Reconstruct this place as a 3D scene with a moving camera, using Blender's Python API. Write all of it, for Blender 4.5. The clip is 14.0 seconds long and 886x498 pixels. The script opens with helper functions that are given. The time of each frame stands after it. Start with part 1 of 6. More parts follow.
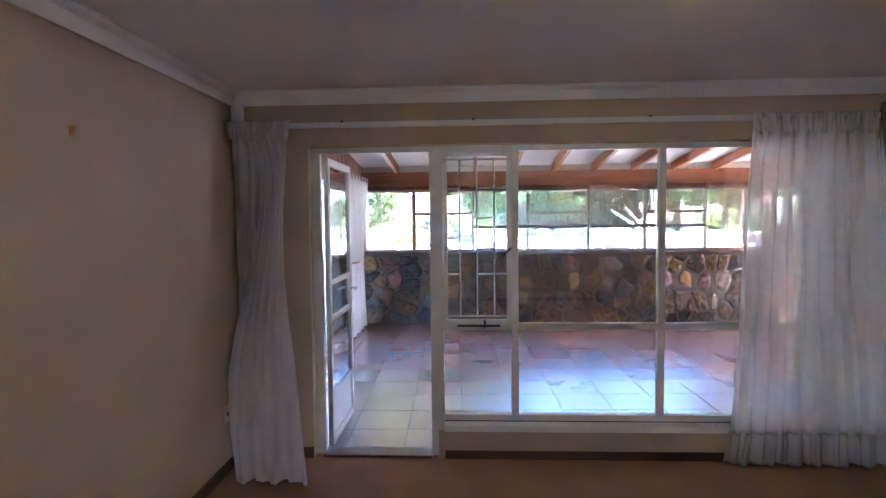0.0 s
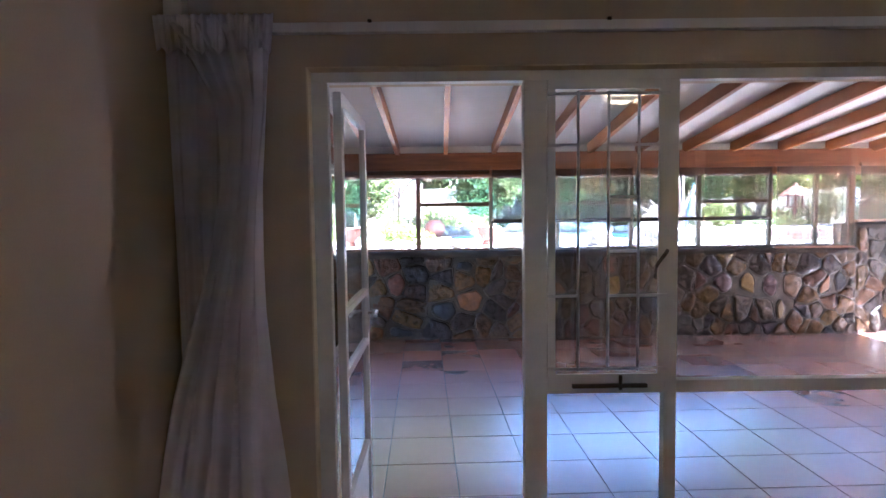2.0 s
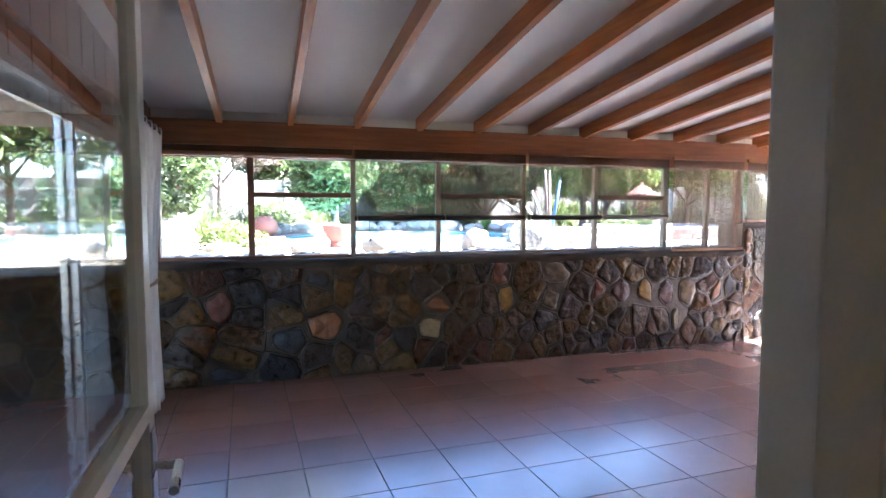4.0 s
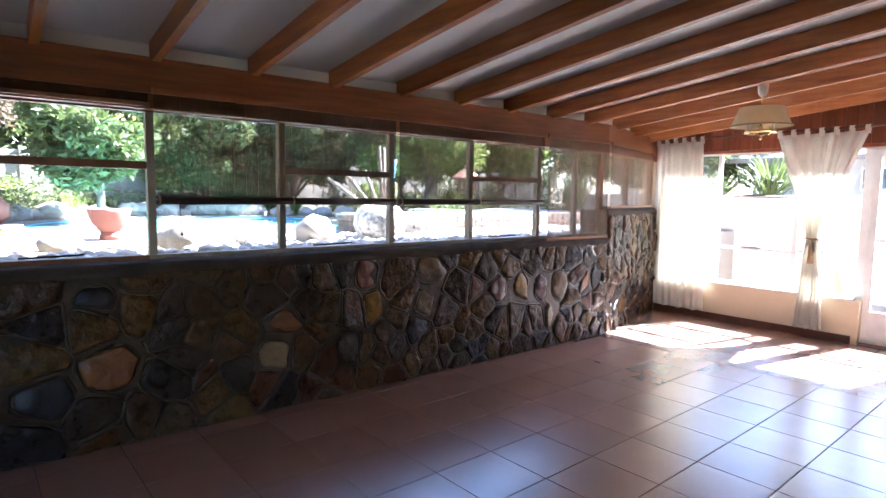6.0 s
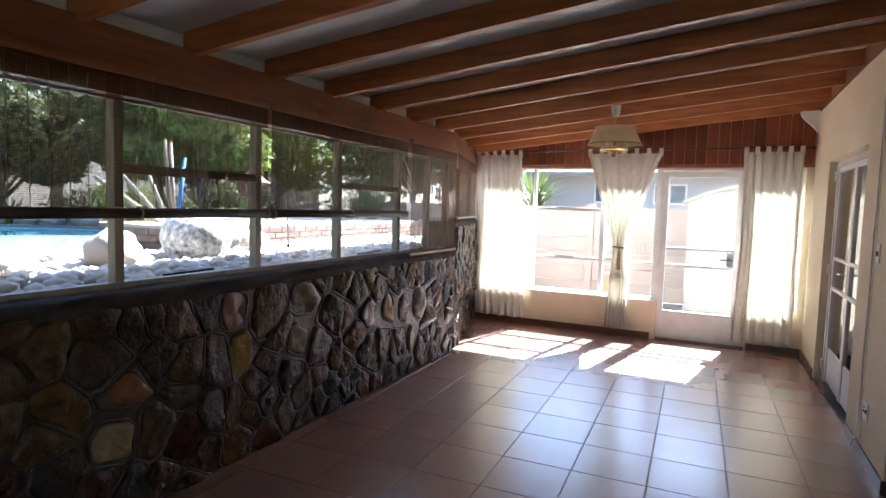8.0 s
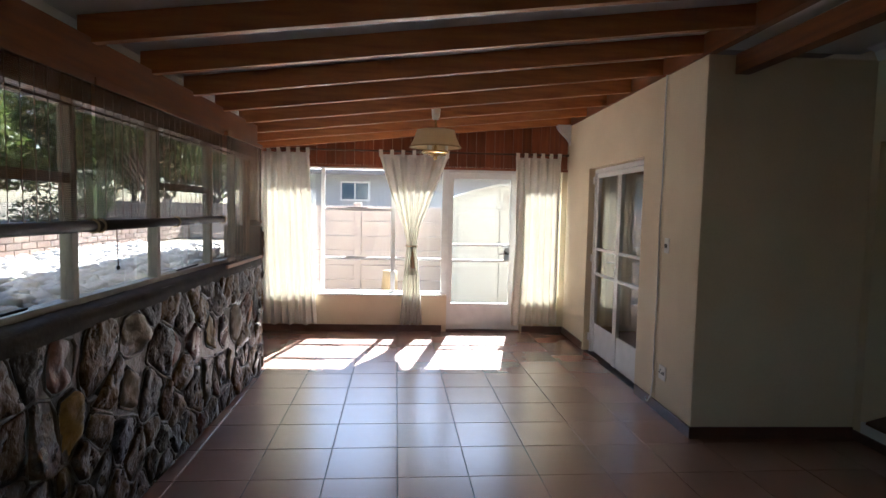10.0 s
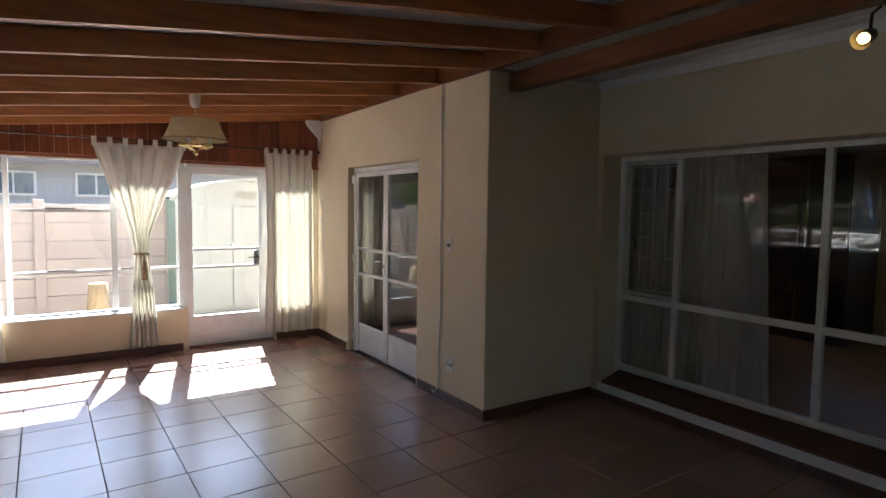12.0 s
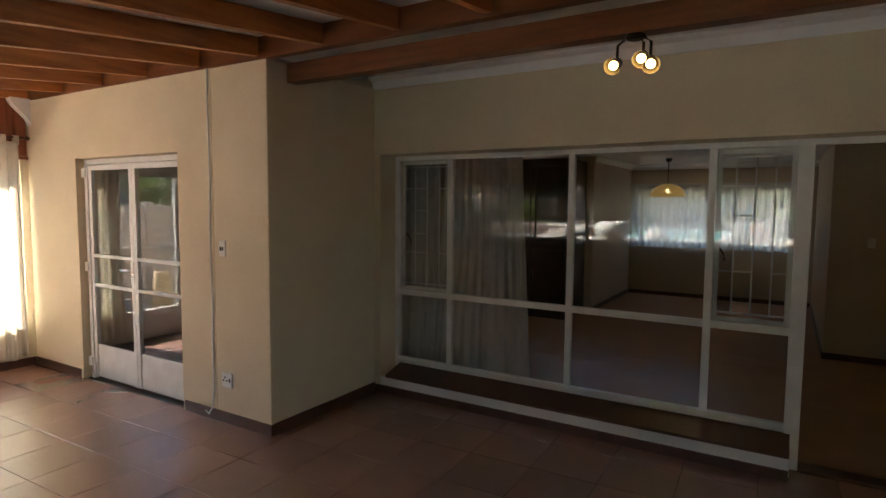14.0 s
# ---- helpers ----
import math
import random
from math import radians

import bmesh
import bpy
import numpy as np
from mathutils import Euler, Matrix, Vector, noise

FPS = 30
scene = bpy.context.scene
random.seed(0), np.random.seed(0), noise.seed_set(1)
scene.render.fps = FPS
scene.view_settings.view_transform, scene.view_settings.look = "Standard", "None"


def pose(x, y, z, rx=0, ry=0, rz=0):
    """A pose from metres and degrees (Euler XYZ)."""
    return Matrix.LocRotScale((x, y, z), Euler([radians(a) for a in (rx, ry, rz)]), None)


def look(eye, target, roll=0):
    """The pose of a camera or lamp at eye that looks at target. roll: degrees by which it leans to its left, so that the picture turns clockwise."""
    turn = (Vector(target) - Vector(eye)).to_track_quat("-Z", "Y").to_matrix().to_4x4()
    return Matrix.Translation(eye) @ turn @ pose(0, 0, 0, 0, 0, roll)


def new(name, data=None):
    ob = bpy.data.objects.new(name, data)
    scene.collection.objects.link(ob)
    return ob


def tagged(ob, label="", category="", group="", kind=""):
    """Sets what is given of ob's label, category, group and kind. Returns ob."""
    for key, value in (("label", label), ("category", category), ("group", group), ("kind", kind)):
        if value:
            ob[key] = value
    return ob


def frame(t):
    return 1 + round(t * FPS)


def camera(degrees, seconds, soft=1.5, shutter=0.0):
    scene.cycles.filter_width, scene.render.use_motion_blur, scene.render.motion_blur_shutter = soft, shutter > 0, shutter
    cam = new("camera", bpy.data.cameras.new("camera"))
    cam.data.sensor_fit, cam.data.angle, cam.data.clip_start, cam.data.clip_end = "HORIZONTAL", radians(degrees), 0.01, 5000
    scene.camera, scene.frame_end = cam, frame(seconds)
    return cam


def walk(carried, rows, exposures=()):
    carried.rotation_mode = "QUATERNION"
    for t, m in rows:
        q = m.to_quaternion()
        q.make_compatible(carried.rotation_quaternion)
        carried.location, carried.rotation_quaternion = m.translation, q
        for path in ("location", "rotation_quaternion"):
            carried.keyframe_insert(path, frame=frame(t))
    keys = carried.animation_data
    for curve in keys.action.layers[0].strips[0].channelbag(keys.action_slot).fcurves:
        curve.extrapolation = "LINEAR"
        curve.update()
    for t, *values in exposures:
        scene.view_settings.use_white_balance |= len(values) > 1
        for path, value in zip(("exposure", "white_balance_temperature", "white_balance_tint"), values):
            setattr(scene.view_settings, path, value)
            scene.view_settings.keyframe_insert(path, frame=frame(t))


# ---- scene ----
cam = camera(75.8, 14.0)
PATH = [
    (0, (1.432, 0.8, 1.583), (1.337, 2.795, 1.473), -0.6),
    (0.5, (1.287, 1.143, 1.542), (1.195, 3.138, 1.439), -0.8),
    (1, (1.139, 1.532, 1.518), (1.068, 3.528, 1.41), -0.8),
    (1.5, (0.985, 1.959, 1.528), (0.942, 3.956, 1.411), -0.8),
    (2, (0.86, 2.399, 1.523), (0.867, 4.395, 1.402), -0.7),
    (2.2, (0.831, 2.577, 1.504), (0.874, 4.573, 1.385), -0.7),
    (4.3, (0.682, 4.372, 1.505), (1.391, 6.237, 1.365), 0.2),
    (4.5, (0.679, 4.531, 1.507), (1.46, 6.366, 1.364), 0.3),
    (5, (0.7, 4.896, 1.494), (1.645, 6.652, 1.352), 0.5),
    (5.5, (0.723, 5.254, 1.472), (1.818, 6.921, 1.325), 0.6),
    (6, (0.707, 5.599, 1.487), (1.949, 7.155, 1.3), 0.8),
    (6.5, (0.619, 5.943, 1.506), (2.033, 7.344, 1.314), 1.0),
    (7, (0.592, 6.266, 1.498), (2.151, 7.505, 1.314), 1.1),
    (7.2, (0.587, 6.38, 1.515), (2.199, 7.55, 1.333), 1.2),
    (9.3, (0.496, 7.551, 1.495), (2.476, 7.802, 1.37), 1.3),
    (9.5, (0.515, 7.635, 1.536), (2.505, 7.784, 1.399), 1.1),
    (10, (0.593, 7.877, 1.539), (2.585, 7.77, 1.401), 1.2),
    (10.5, (0.707, 8.105, 1.548), (2.664, 7.715, 1.419), 1.2),
    (11, (0.827, 8.325, 1.583), (2.711, 7.668, 1.447), 1.1),
    (11.5, (0.904, 8.426, 1.564), (2.695, 7.546, 1.434), 0.9),
    (12, (1.012, 8.519, 1.612), (2.676, 7.42, 1.463), 0.8),
    (12.5, (1.129, 8.566, 1.619), (2.646, 7.271, 1.468), 0.7),
    (13, (1.242, 8.624, 1.641), (2.587, 7.152, 1.482), 0.8),
    (13.5, (1.272, 8.644, 1.641), (2.467, 7.048, 1.485), 0.7),
    (14, (1.295, 8.655, 1.633), (2.326, 6.948, 1.478), 0.5),
]
EXPOSURES = [(0, 6.62, 4950, 25), (2, 5.92, 5020, 25), (4.3, 5.2, 5250, 18), (5.5, 4.8, 5350, 18), (7.2, 4.12, 5400, 15), (9.5, 3.5, 5600, 11), (12, 3.36, 5600, 11), (14, 4.08, 6500, 13)]
walk(cam, [(t, look(eye, target, roll)) for t, eye, target, roll in PATH], EXPOSURES)

# ---- light ----
world = bpy.data.worlds.new("world")
scene.world = world
world.use_nodes = True
wn = world.node_tree
sky = wn.nodes.new("ShaderNodeTexSky")
sky.sky_type, sky.sun_disc = "NISHITA", False
SUN_DIR = Vector((1.0, -0.2, 1.06)).normalized()      # towards the sun
sky.sun_elevation = math.asin(SUN_DIR.z)
sky.sun_rotation = math.atan2(SUN_DIR.x, SUN_DIR.y)
wn.nodes["Background"].inputs["Strength"].default_value = 0.055
wn.links.new(sky.outputs["Color"], wn.nodes["Background"].inputs["Color"])
sun = new("sun", bpy.data.lights.new("sun", "SUN"))
sun.data.energy, sun.data.angle, sun.data.color = 5.0, radians(0.53), (1.0, 0.95, 0.87)
sun.rotation_euler = SUN_DIR.to_track_quat("Z", "Y").to_euler()


# ---- materials ----
def nodes_of(name):
    m = bpy.data.materials.new(name)
    m.use_nodes = True
    return m, m.node_tree, m.node_tree.nodes["Principled BSDF"]


def surf(name, c1, c2, scale=8.0, rough=0.6, bump=0.15, fine=90.0, stretch=(1, 1, 1), metal=0.0, spread=0.0, coat=0.0, rough_var=0.12):
    """A surface of two colours mixed by noise at two sizes, with relief. spread: how far single pieces differ."""
    m, t, b = nodes_of(name)
    n, l = t.nodes, t.links
    co, mp = n.new("ShaderNodeTexCoord"), n.new("ShaderNodeMapping")
    mp.inputs["Scale"].default_value = stretch
    l.new(co.outputs["Object"], mp.inputs["Vector"])
    big, small = n.new("ShaderNodeTexNoise"), n.new("ShaderNodeTexNoise")
    big.inputs["Scale"].default_value, big.inputs["Detail"].default_value = scale, 5
    small.inputs["Scale"].default_value, small.inputs["Detail"].default_value = fine, 3
    l.new(mp.outputs["Vector"], big.inputs["Vector"])
    l.new(mp.outputs["Vector"], small.inputs["Vector"])
    add = n.new("ShaderNodeMath")
    add.operation = "MULTIPLY_ADD"
    add.inputs[1].default_value = 0.35
    l.new(small.outputs["Fac"], add.inputs[0])
    l.new(big.outputs["Fac"], add.inputs[2])
    ramp = n.new("ShaderNodeValToRGB")
    ramp.color_ramp.elements[0].position, ramp.color_ramp.elements[1].position = 0.45, 0.92
    ramp.color_ramp.elements[0].color, ramp.color_ramp.elements[1].color = (*c1, 1), (*c2, 1)
    l.new(add.outputs[0], ramp.inputs["Fac"])
    colour = ramp.outputs["Color"]
    if spread:
        info, hsv, rng = n.new("ShaderNodeObjectInfo"), n.new("ShaderNodeHueSaturation"), n.new("ShaderNodeMapRange")
        rng.inputs["To Min"].default_value, rng.inputs["To Max"].default_value = 1 - spread, 1 + spread
        l.new(info.outputs["Random"], rng.inputs["Value"])
        l.new(rng.outputs["Result"], hsv.inputs["Value"])
        l.new(colour, hsv.inputs["Color"])
        off = n.new("ShaderNodeMath")
        off.operation = "MULTIPLY"
        off.inputs[1].default_value = 43.0
        l.new(info.outputs["Random"], off.inputs[0])
        l.new(off.outputs[0], mp.inputs["Location"])
        colour = hsv.outputs["Color"]
    l.new(colour, b.inputs["Base Color"])
    rr = n.new("ShaderNodeMapRange")
    rr.inputs["To Min"].default_value, rr.inputs["To Max"].default_value = max(0.02, rough - rough_var), min(1, rough + rough_var)
    l.new(big.outputs["Fac"], rr.inputs["Value"])
    l.new(rr.outputs["Result"], b.inputs["Roughness"])
    b.inputs["Metallic"].default_value = metal
    b.inputs["Coat Weight"].default_value = coat
    b.inputs["Coat Roughness"].default_value = 0.2
    if bump:
        bp = n.new("ShaderNodeBump")
        bp.inputs["Strength"].default_value, bp.inputs["Distance"].default_value = bump, 0.01
        l.new(add.outputs[0], bp.inputs["Height"])
        l.new(bp.outputs["Normal"], b.inputs["Normal"])
    return m


def glass_mat(name, tint=(0.97, 0.985, 0.98)):
    m, t, b = nodes_of(name)
    n, l = t.nodes, t.links
    n.remove(b)
    tr, gl, fr, mx = n.new("ShaderNodeBsdfTransparent"), n.new("ShaderNodeBsdfGlossy"), n.new("ShaderNodeLayerWeight"), n.new("ShaderNodeMixShader")
    pw, ad = n.new("ShaderNodeMath"), n.new("ShaderNodeMath")
    pw.operation, ad.operation = "POWER", "MULTIPLY_ADD"
    pw.inputs[1].default_value, ad.inputs[1].default_value, ad.inputs[2].default_value = 5.0, 1.5, 0.06
    tr.inputs["Color"].default_value = (*tint, 1)
    gl.inputs["Roughness"].default_value = 0.0
    fr.inputs["Blend"].default_value = 0.5
    l.new(fr.outputs["Facing"], pw.inputs[0])
    l.new(pw.outputs[0], ad.inputs[0])
    l.new(ad.outputs[0], mx.inputs[0])
    l.new(tr.outputs[0], mx.inputs[1])
    l.new(gl.outputs[0], mx.inputs[2])
    l.new(mx.outputs[0], n["Material Output"].inputs["Surface"])
    return m


def cloth_mat(name, colour, through_share, open_share=0.0, weave=900.0):
    """Cloth: part of the light goes through it, part of it passes between the threads."""
    m, t, b = nodes_of(name)
    n, l = t.nodes, t.links
    co, ns = n.new("ShaderNodeTexCoord"), n.new("ShaderNodeTexNoise")
    ns.inputs["Scale"].default_value = 14
    l.new(co.outputs["Object"], ns.inputs["Vector"])
    ramp = n.new("ShaderNodeValToRGB")
    ramp.color_ramp.elements[0].color = (*[c * 0.86 for c in colour], 1)
    ramp.color_ramp.elements[1].color = (*colour, 1)
    l.new(ns.outputs["Fac"], ramp.inputs["Fac"])
    l.new(ramp.outputs["Color"], b.inputs["Base Color"])
    b.inputs["Roughness"].default_value = 0.9
    tl, mx = n.new("ShaderNodeBsdfTranslucent"), n.new("ShaderNodeMixShader")
    l.new(ramp.outputs["Color"], tl.inputs["Color"])
    mx.inputs[0].default_value = through_share
    l.new(b.outputs[0], mx.inputs[1])
    l.new(tl.outputs[0], mx.inputs[2])
    last = mx
    if open_share:
        tr, m2 = n.new("ShaderNodeBsdfTransparent"), n.new("ShaderNodeMixShader")
        m2.inputs[0].default_value = open_share
        l.new(mx.outputs[0], m2.inputs[1])
        l.new(tr.outputs[0], m2.inputs[2])
        last = m2
    l.new(last.outputs[0], n["Material Output"].inputs["Surface"])
    return m


def blind_mat(name, colour, open_share):
    """Woven reed blind: fine slats across, threads down, gaps between."""
    m, t, b = nodes_of(name)
    n, l = t.nodes, t.links
    co = n.new("ShaderNodeTexCoord")
    wz = n.new("ShaderNodeTexWave")
    wz.bands_direction, wz.inputs["Scale"].default_value, wz.inputs["Distortion"].default_value = "Z", 42, 1.0
    nz = n.new("ShaderNodeTexNoise")
    mp = n.new("ShaderNodeMapping")
    mp.inputs["Scale"].default_value = (1.2, 1.2, 60)
    nz.inputs["Scale"].default_value = 2.0
    l.new(co.outputs["Object"], mp.inputs["Vector"])
    l.new(mp.outputs["Vector"], nz.inputs["Vector"])
    l.new(co.outputs["Object"], wz.inputs["Vector"])
    ramp = n.new("ShaderNodeValToRGB")
    ramp.color_ramp.elements[0].color, ramp.color_ramp.elements[1].color = (*[c * 0.6 for c in colour], 1), (*colour, 1)
    l.new(nz.outputs["Fac"], ramp.inputs["Fac"])
    l.new(ramp.outputs["Color"], b.inputs["Base Color"])
    b.inputs["Roughness"].default_value = 0.75
    tl, mx = n.new("ShaderNodeBsdfTranslucent"), n.new("ShaderNodeMixShader")
    l.new(ramp.outputs["Color"], tl.inputs["Color"])
    mx.inputs[0].default_value = 0.4
    l.new(b.outputs[0], mx.inputs[1])
    l.new(tl.outputs[0], mx.inputs[2])
    tr, m2, sc = n.new("ShaderNodeBsdfTransparent"), n.new("ShaderNodeMixShader"), n.new("ShaderNodeMapRange")
    sc.inputs["From Min"].default_value, sc.inputs["From Max"].default_value = 0.0, 1.0
    sc.inputs["To Min"].default_value, sc.inputs["To Max"].default_value = max(0, open_share - 0.18), min(1, open_share + 0.18)
    l.new(wz.outputs["Fac"], sc.inputs["Value"])
    l.new(sc.outputs["Result"], m2.inputs[0])
    l.new(mx.outputs[0], m2.inputs[1])
    l.new(tr.outputs[0], m2.inputs[2])
    l.new(m2.outputs[0], n["Material Output"].inputs["Surface"])
    return m


def glow_mat(name, colour, strength):
    m, t, b = nodes_of(name)
    b.inputs["Base Color"].default_value = (*colour, 1)
    b.inputs["Emission Color"].default_value = (*colour, 1)
    b.inputs["Emission Strength"].default_value = strength
    return m


def piece_mat(name, colours, rough, bump, scale=9, fine=70, coat=0.0):
    """Stone or brick of which each piece takes its own colour out of several."""
    m = surf(name, (0.36, 0.36, 0.38), (1.15, 1.1, 1.05), scale, rough, bump, fine, coat=coat)
    t = m.node_tree
    n, l = t.nodes, t.links
    b = n["Principled BSDF"]
    old = b.inputs["Base Color"].links[0].from_socket
    info, ramp, mul = n.new("ShaderNodeObjectInfo"), n.new("ShaderNodeValToRGB"), n.new("ShaderNodeMix")
    ramp.color_ramp.interpolation = "CONSTANT"
    for i, c in enumerate(colours):
        e = ramp.color_ramp.elements[i] if i < 2 else ramp.color_ramp.elements.new(i / len(colours))
        e.position, e.color = i / len(colours), (*c, 1)
    mul.data_type, mul.blend_type = "RGBA", "MULTIPLY"
    mul.inputs["Factor"].default_value = 1.0
    l.new(info.outputs["Random"], ramp.inputs["Fac"])
    l.new(ramp.outputs["Color"], mul.inputs["A"])
    l.new(old, mul.inputs["B"])
    l.new(mul.outputs["Result"], b.inputs["Base Color"])
    return m


def leaf_mat(name, dark, light):
    m, t, b = nodes_of(name)
    n, l = t.nodes, t.links
    geo, ramp = n.new("ShaderNodeNewGeometry"), n.new("ShaderNodeValToRGB")
    ramp.color_ramp.elements[0].color, ramp.color_ramp.elements[1].color = (*dark, 1), (*light, 1)
    l.new(geo.outputs["Random Per Island"], ramp.inputs["Fac"])
    l.new(ramp.outputs["Color"], b.inputs["Base Color"])
    b.inputs["Roughness"].default_value = 0.55
    tl, mx = n.new("ShaderNodeBsdfTranslucent"), n.new("ShaderNodeMixShader")
    l.new(ramp.outputs["Color"], tl.inputs["Color"])
    mx.inputs[0].default_value = 0.35
    l.new(b.outputs[0], mx.inputs[1])
    l.new(tl.outputs[0], mx.inputs[2])
    l.new(mx.outputs[0], n["Material Output"].inputs["Surface"])
    return m


BEIGE = surf("beige_wall_paint", (0.46, 0.37, 0.27), (0.53, 0.43, 0.32), 2.5, 0.75, 0.12, 160)
CREAM = surf("cream_plaster", (0.62, 0.52, 0.355), (0.70, 0.60, 0.425), 2.0, 0.7, 0.22, 60)
CEILING_PAINT = surf("ceiling_paint", (0.72, 0.70, 0.69), (0.78, 0.76, 0.75), 1.5, 0.8, 0.05, 120)
BOARD_WHITE = surf("ceiling_board", (0.74, 0.74, 0.72), (0.81, 0.81, 0.79), 1.6, 0.7, 0.05, 90)
CORNICE_WHITE = surf("white_gloss_paint", (0.74, 0.74, 0.73), (0.80, 0.80, 0.79), 4, 0.45, 0.06, 120)
STEEL_WHITE = surf("white_steel_paint", (0.70, 0.70, 0.68), (0.80, 0.80, 0.78), 9, 0.35, 0.08, 140)
CARPET = surf("brown_carpet", (0.30, 0.165, 0.10), (0.38, 0.22, 0.135), 3, 0.95, 0.5, 320)
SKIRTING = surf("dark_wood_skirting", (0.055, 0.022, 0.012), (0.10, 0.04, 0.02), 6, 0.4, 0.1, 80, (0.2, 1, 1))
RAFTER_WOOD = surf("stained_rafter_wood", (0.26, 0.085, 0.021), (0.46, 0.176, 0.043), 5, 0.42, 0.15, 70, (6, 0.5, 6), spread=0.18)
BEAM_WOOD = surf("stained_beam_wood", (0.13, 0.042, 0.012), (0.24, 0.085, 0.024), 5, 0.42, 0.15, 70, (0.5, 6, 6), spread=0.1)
PLANK_WOOD = surf("wall_plank_wood", (0.165, 0.042, 0.016), (0.29, 0.09, 0.034), 5, 0.38, 0.12, 60, (6, 6, 0.5), spread=0.3)
FRAME_WOOD = surf("window_frame_wood", (0.16, 0.066, 0.027), (0.26, 0.12, 0.052), 5, 0.45, 0.12, 70, (3, 3, 3))
# Pale paint toned down, standing in for the blind dimming the upper mullions.
FRAME_PALE = surf("pale_frame_paint_toned_for_blind", (0.27, 0.225, 0.165), (0.40, 0.345, 0.27), 6, 0.5, 0.15, 70, (3, 3, 1))
TILE = surf("terracotta_floor_tile", (0.235, 0.125, 0.092), (0.265, 0.142, 0.105), 2.5, 0.2, 0.0, 7, spread=0.10, rough_var=0.03)
TILE.node_tree.nodes["Principled BSDF"].inputs["Specular IOR Level"].default_value = 0.95
TILE.node_tree.nodes["Principled BSDF"].inputs["IOR"].default_value = 1.95
TILE.node_tree.links.remove(TILE.node_tree.nodes["Principled BSDF"].inputs["Roughness"].links[0])
TILE.node_tree.nodes["Principled BSDF"].inputs["Roughness"].default_value = 0.26
GROUT = surf("dark_tile_grout", (0.035, 0.028, 0.024), (0.06, 0.05, 0.042), 20, 0.9, 0.3, 150)
CEMENT = surf("dark_cement", (0.03, 0.023, 0.017), (0.07, 0.052, 0.036), 7, 0.8, 0.6, 60)
CEMENT.node_tree.nodes["Principled BSDF"].inputs["Specular IOR Level"].default_value = 0.2
STONES = piece_mat("varnished_wall_stone", [(0.09, 0.044, 0.012), (0.109, 0.056, 0.014), (0.047, 0.029, 0.016), (0.084, 0.047, 0.017), (0.074, 0.027, 0.011), (0.036, 0.027, 0.02), (0.129, 0.072, 0.017), (0.056, 0.035, 0.022), (0.078, 0.041, 0.016), (0.098, 0.039, 0.009), (0.033, 0.023, 0.019), (0.094, 0.055, 0.022)], 0.30, 1.0, 15, 48)
STONES.node_tree.nodes["Principled BSDF"].inputs["Specular IOR Level"].default_value = 0.24
STONES.node_tree.nodes["Bump"].inputs["Distance"].default_value = 0.02
STONE_PALE = surf("pale_wall_stone", (0.15, 0.10, 0.045), (0.27, 0.19, 0.09), 14, 0.38, 0.9, 60)
STONE_ORANGE = surf("orange_wall_stone", (0.11, 0.038, 0.010), (0.23, 0.088, 0.022), 14, 0.36, 0.9, 60)
STONE_RED = surf("red_wall_stone", (0.085, 0.028, 0.014), (0.19, 0.062, 0.03), 14, 0.36, 0.9, 60)
STONE_TAN = surf("tan_wall_stone", (0.10, 0.064, 0.034), (0.20, 0.135, 0.08), 14, 0.38, 0.9, 60)
STONE_OCHRE = surf("ochre_wall_stone", (0.17, 0.09, 0.018), (0.33, 0.18, 0.04), 14, 0.38, 0.9, 60)
STONE_BLUE = surf("blue_black_wall_stone", (0.014, 0.013, 0.014), (0.04, 0.037, 0.037), 14, 0.4, 0.8, 60)
STONE_PURPLE = surf("purple_wall_stone", (0.07, 0.035, 0.032), (0.14, 0.075, 0.068), 14, 0.28, 0.7, 60)
GLASS = glass_mat("window_glass")
SHEER_GREY = cloth_mat("grey_lilac_sheer", (0.93, 0.90, 0.94), 0.55, 0.16)
SHEER_WHITE = cloth_mat("white_sheer", (0.92, 0.92, 0.93), 0.5, 0.48)
LACE = cloth_mat("white_lace", (0.74, 0.74, 0.74), 0.5, 0.26)
CALICO = cloth_mat("cream_calico", (0.90, 0.87, 0.79), 0.30, 0.0)
COTTON = cloth_mat("white_cotton", (0.86, 0.86, 0.86), 0.5, 0.0)
PRINT_CLOTH = cloth_mat("taupe_print_cloth", (0.24, 0.20, 0.16), 0.15)
ROPE = surf("tan_rope", (0.30, 0.21, 0.12), (0.42, 0.31, 0.18), 40, 0.85, 0.4, 200)
BLIND = blind_mat("reed_blind", (0.17, 0.105, 0.055), 0.62)
BLIND_PALE = blind_mat("pale_reed_blind", (0.27, 0.17, 0.095), 0.60)
BLIND_ROLL = surf("rolled_reed", (0.02, 0.012, 0.008), (0.065, 0.035, 0.02), 6, 0.6, 0.4, 90, (1, 20, 20))
BRASS = surf("polished_brass", (0.70, 0.50, 0.20), (0.80, 0.60, 0.28), 10, 0.22, 0.03, 90, metal=1.0)
CHROME = surf("brushed_steel", (0.55, 0.55, 0.54), (0.65, 0.65, 0.64), 20, 0.3, 0.03, 90, metal=1.0)
BLACK_IRON = surf("dark_bronze_metal", (0.02, 0.016, 0.013), (0.05, 0.038, 0.03), 12, 0.45, 0.1, 90, metal=0.6)
BAR_GREY = surf("white_bar_paint", (0.62, 0.62, 0.62), (0.74, 0.74, 0.74), 12, 0.4, 0.05, 90)
SHADE_CLOTH = cloth_mat("parchment_shade", (0.77, 0.64, 0.42), 0.45)
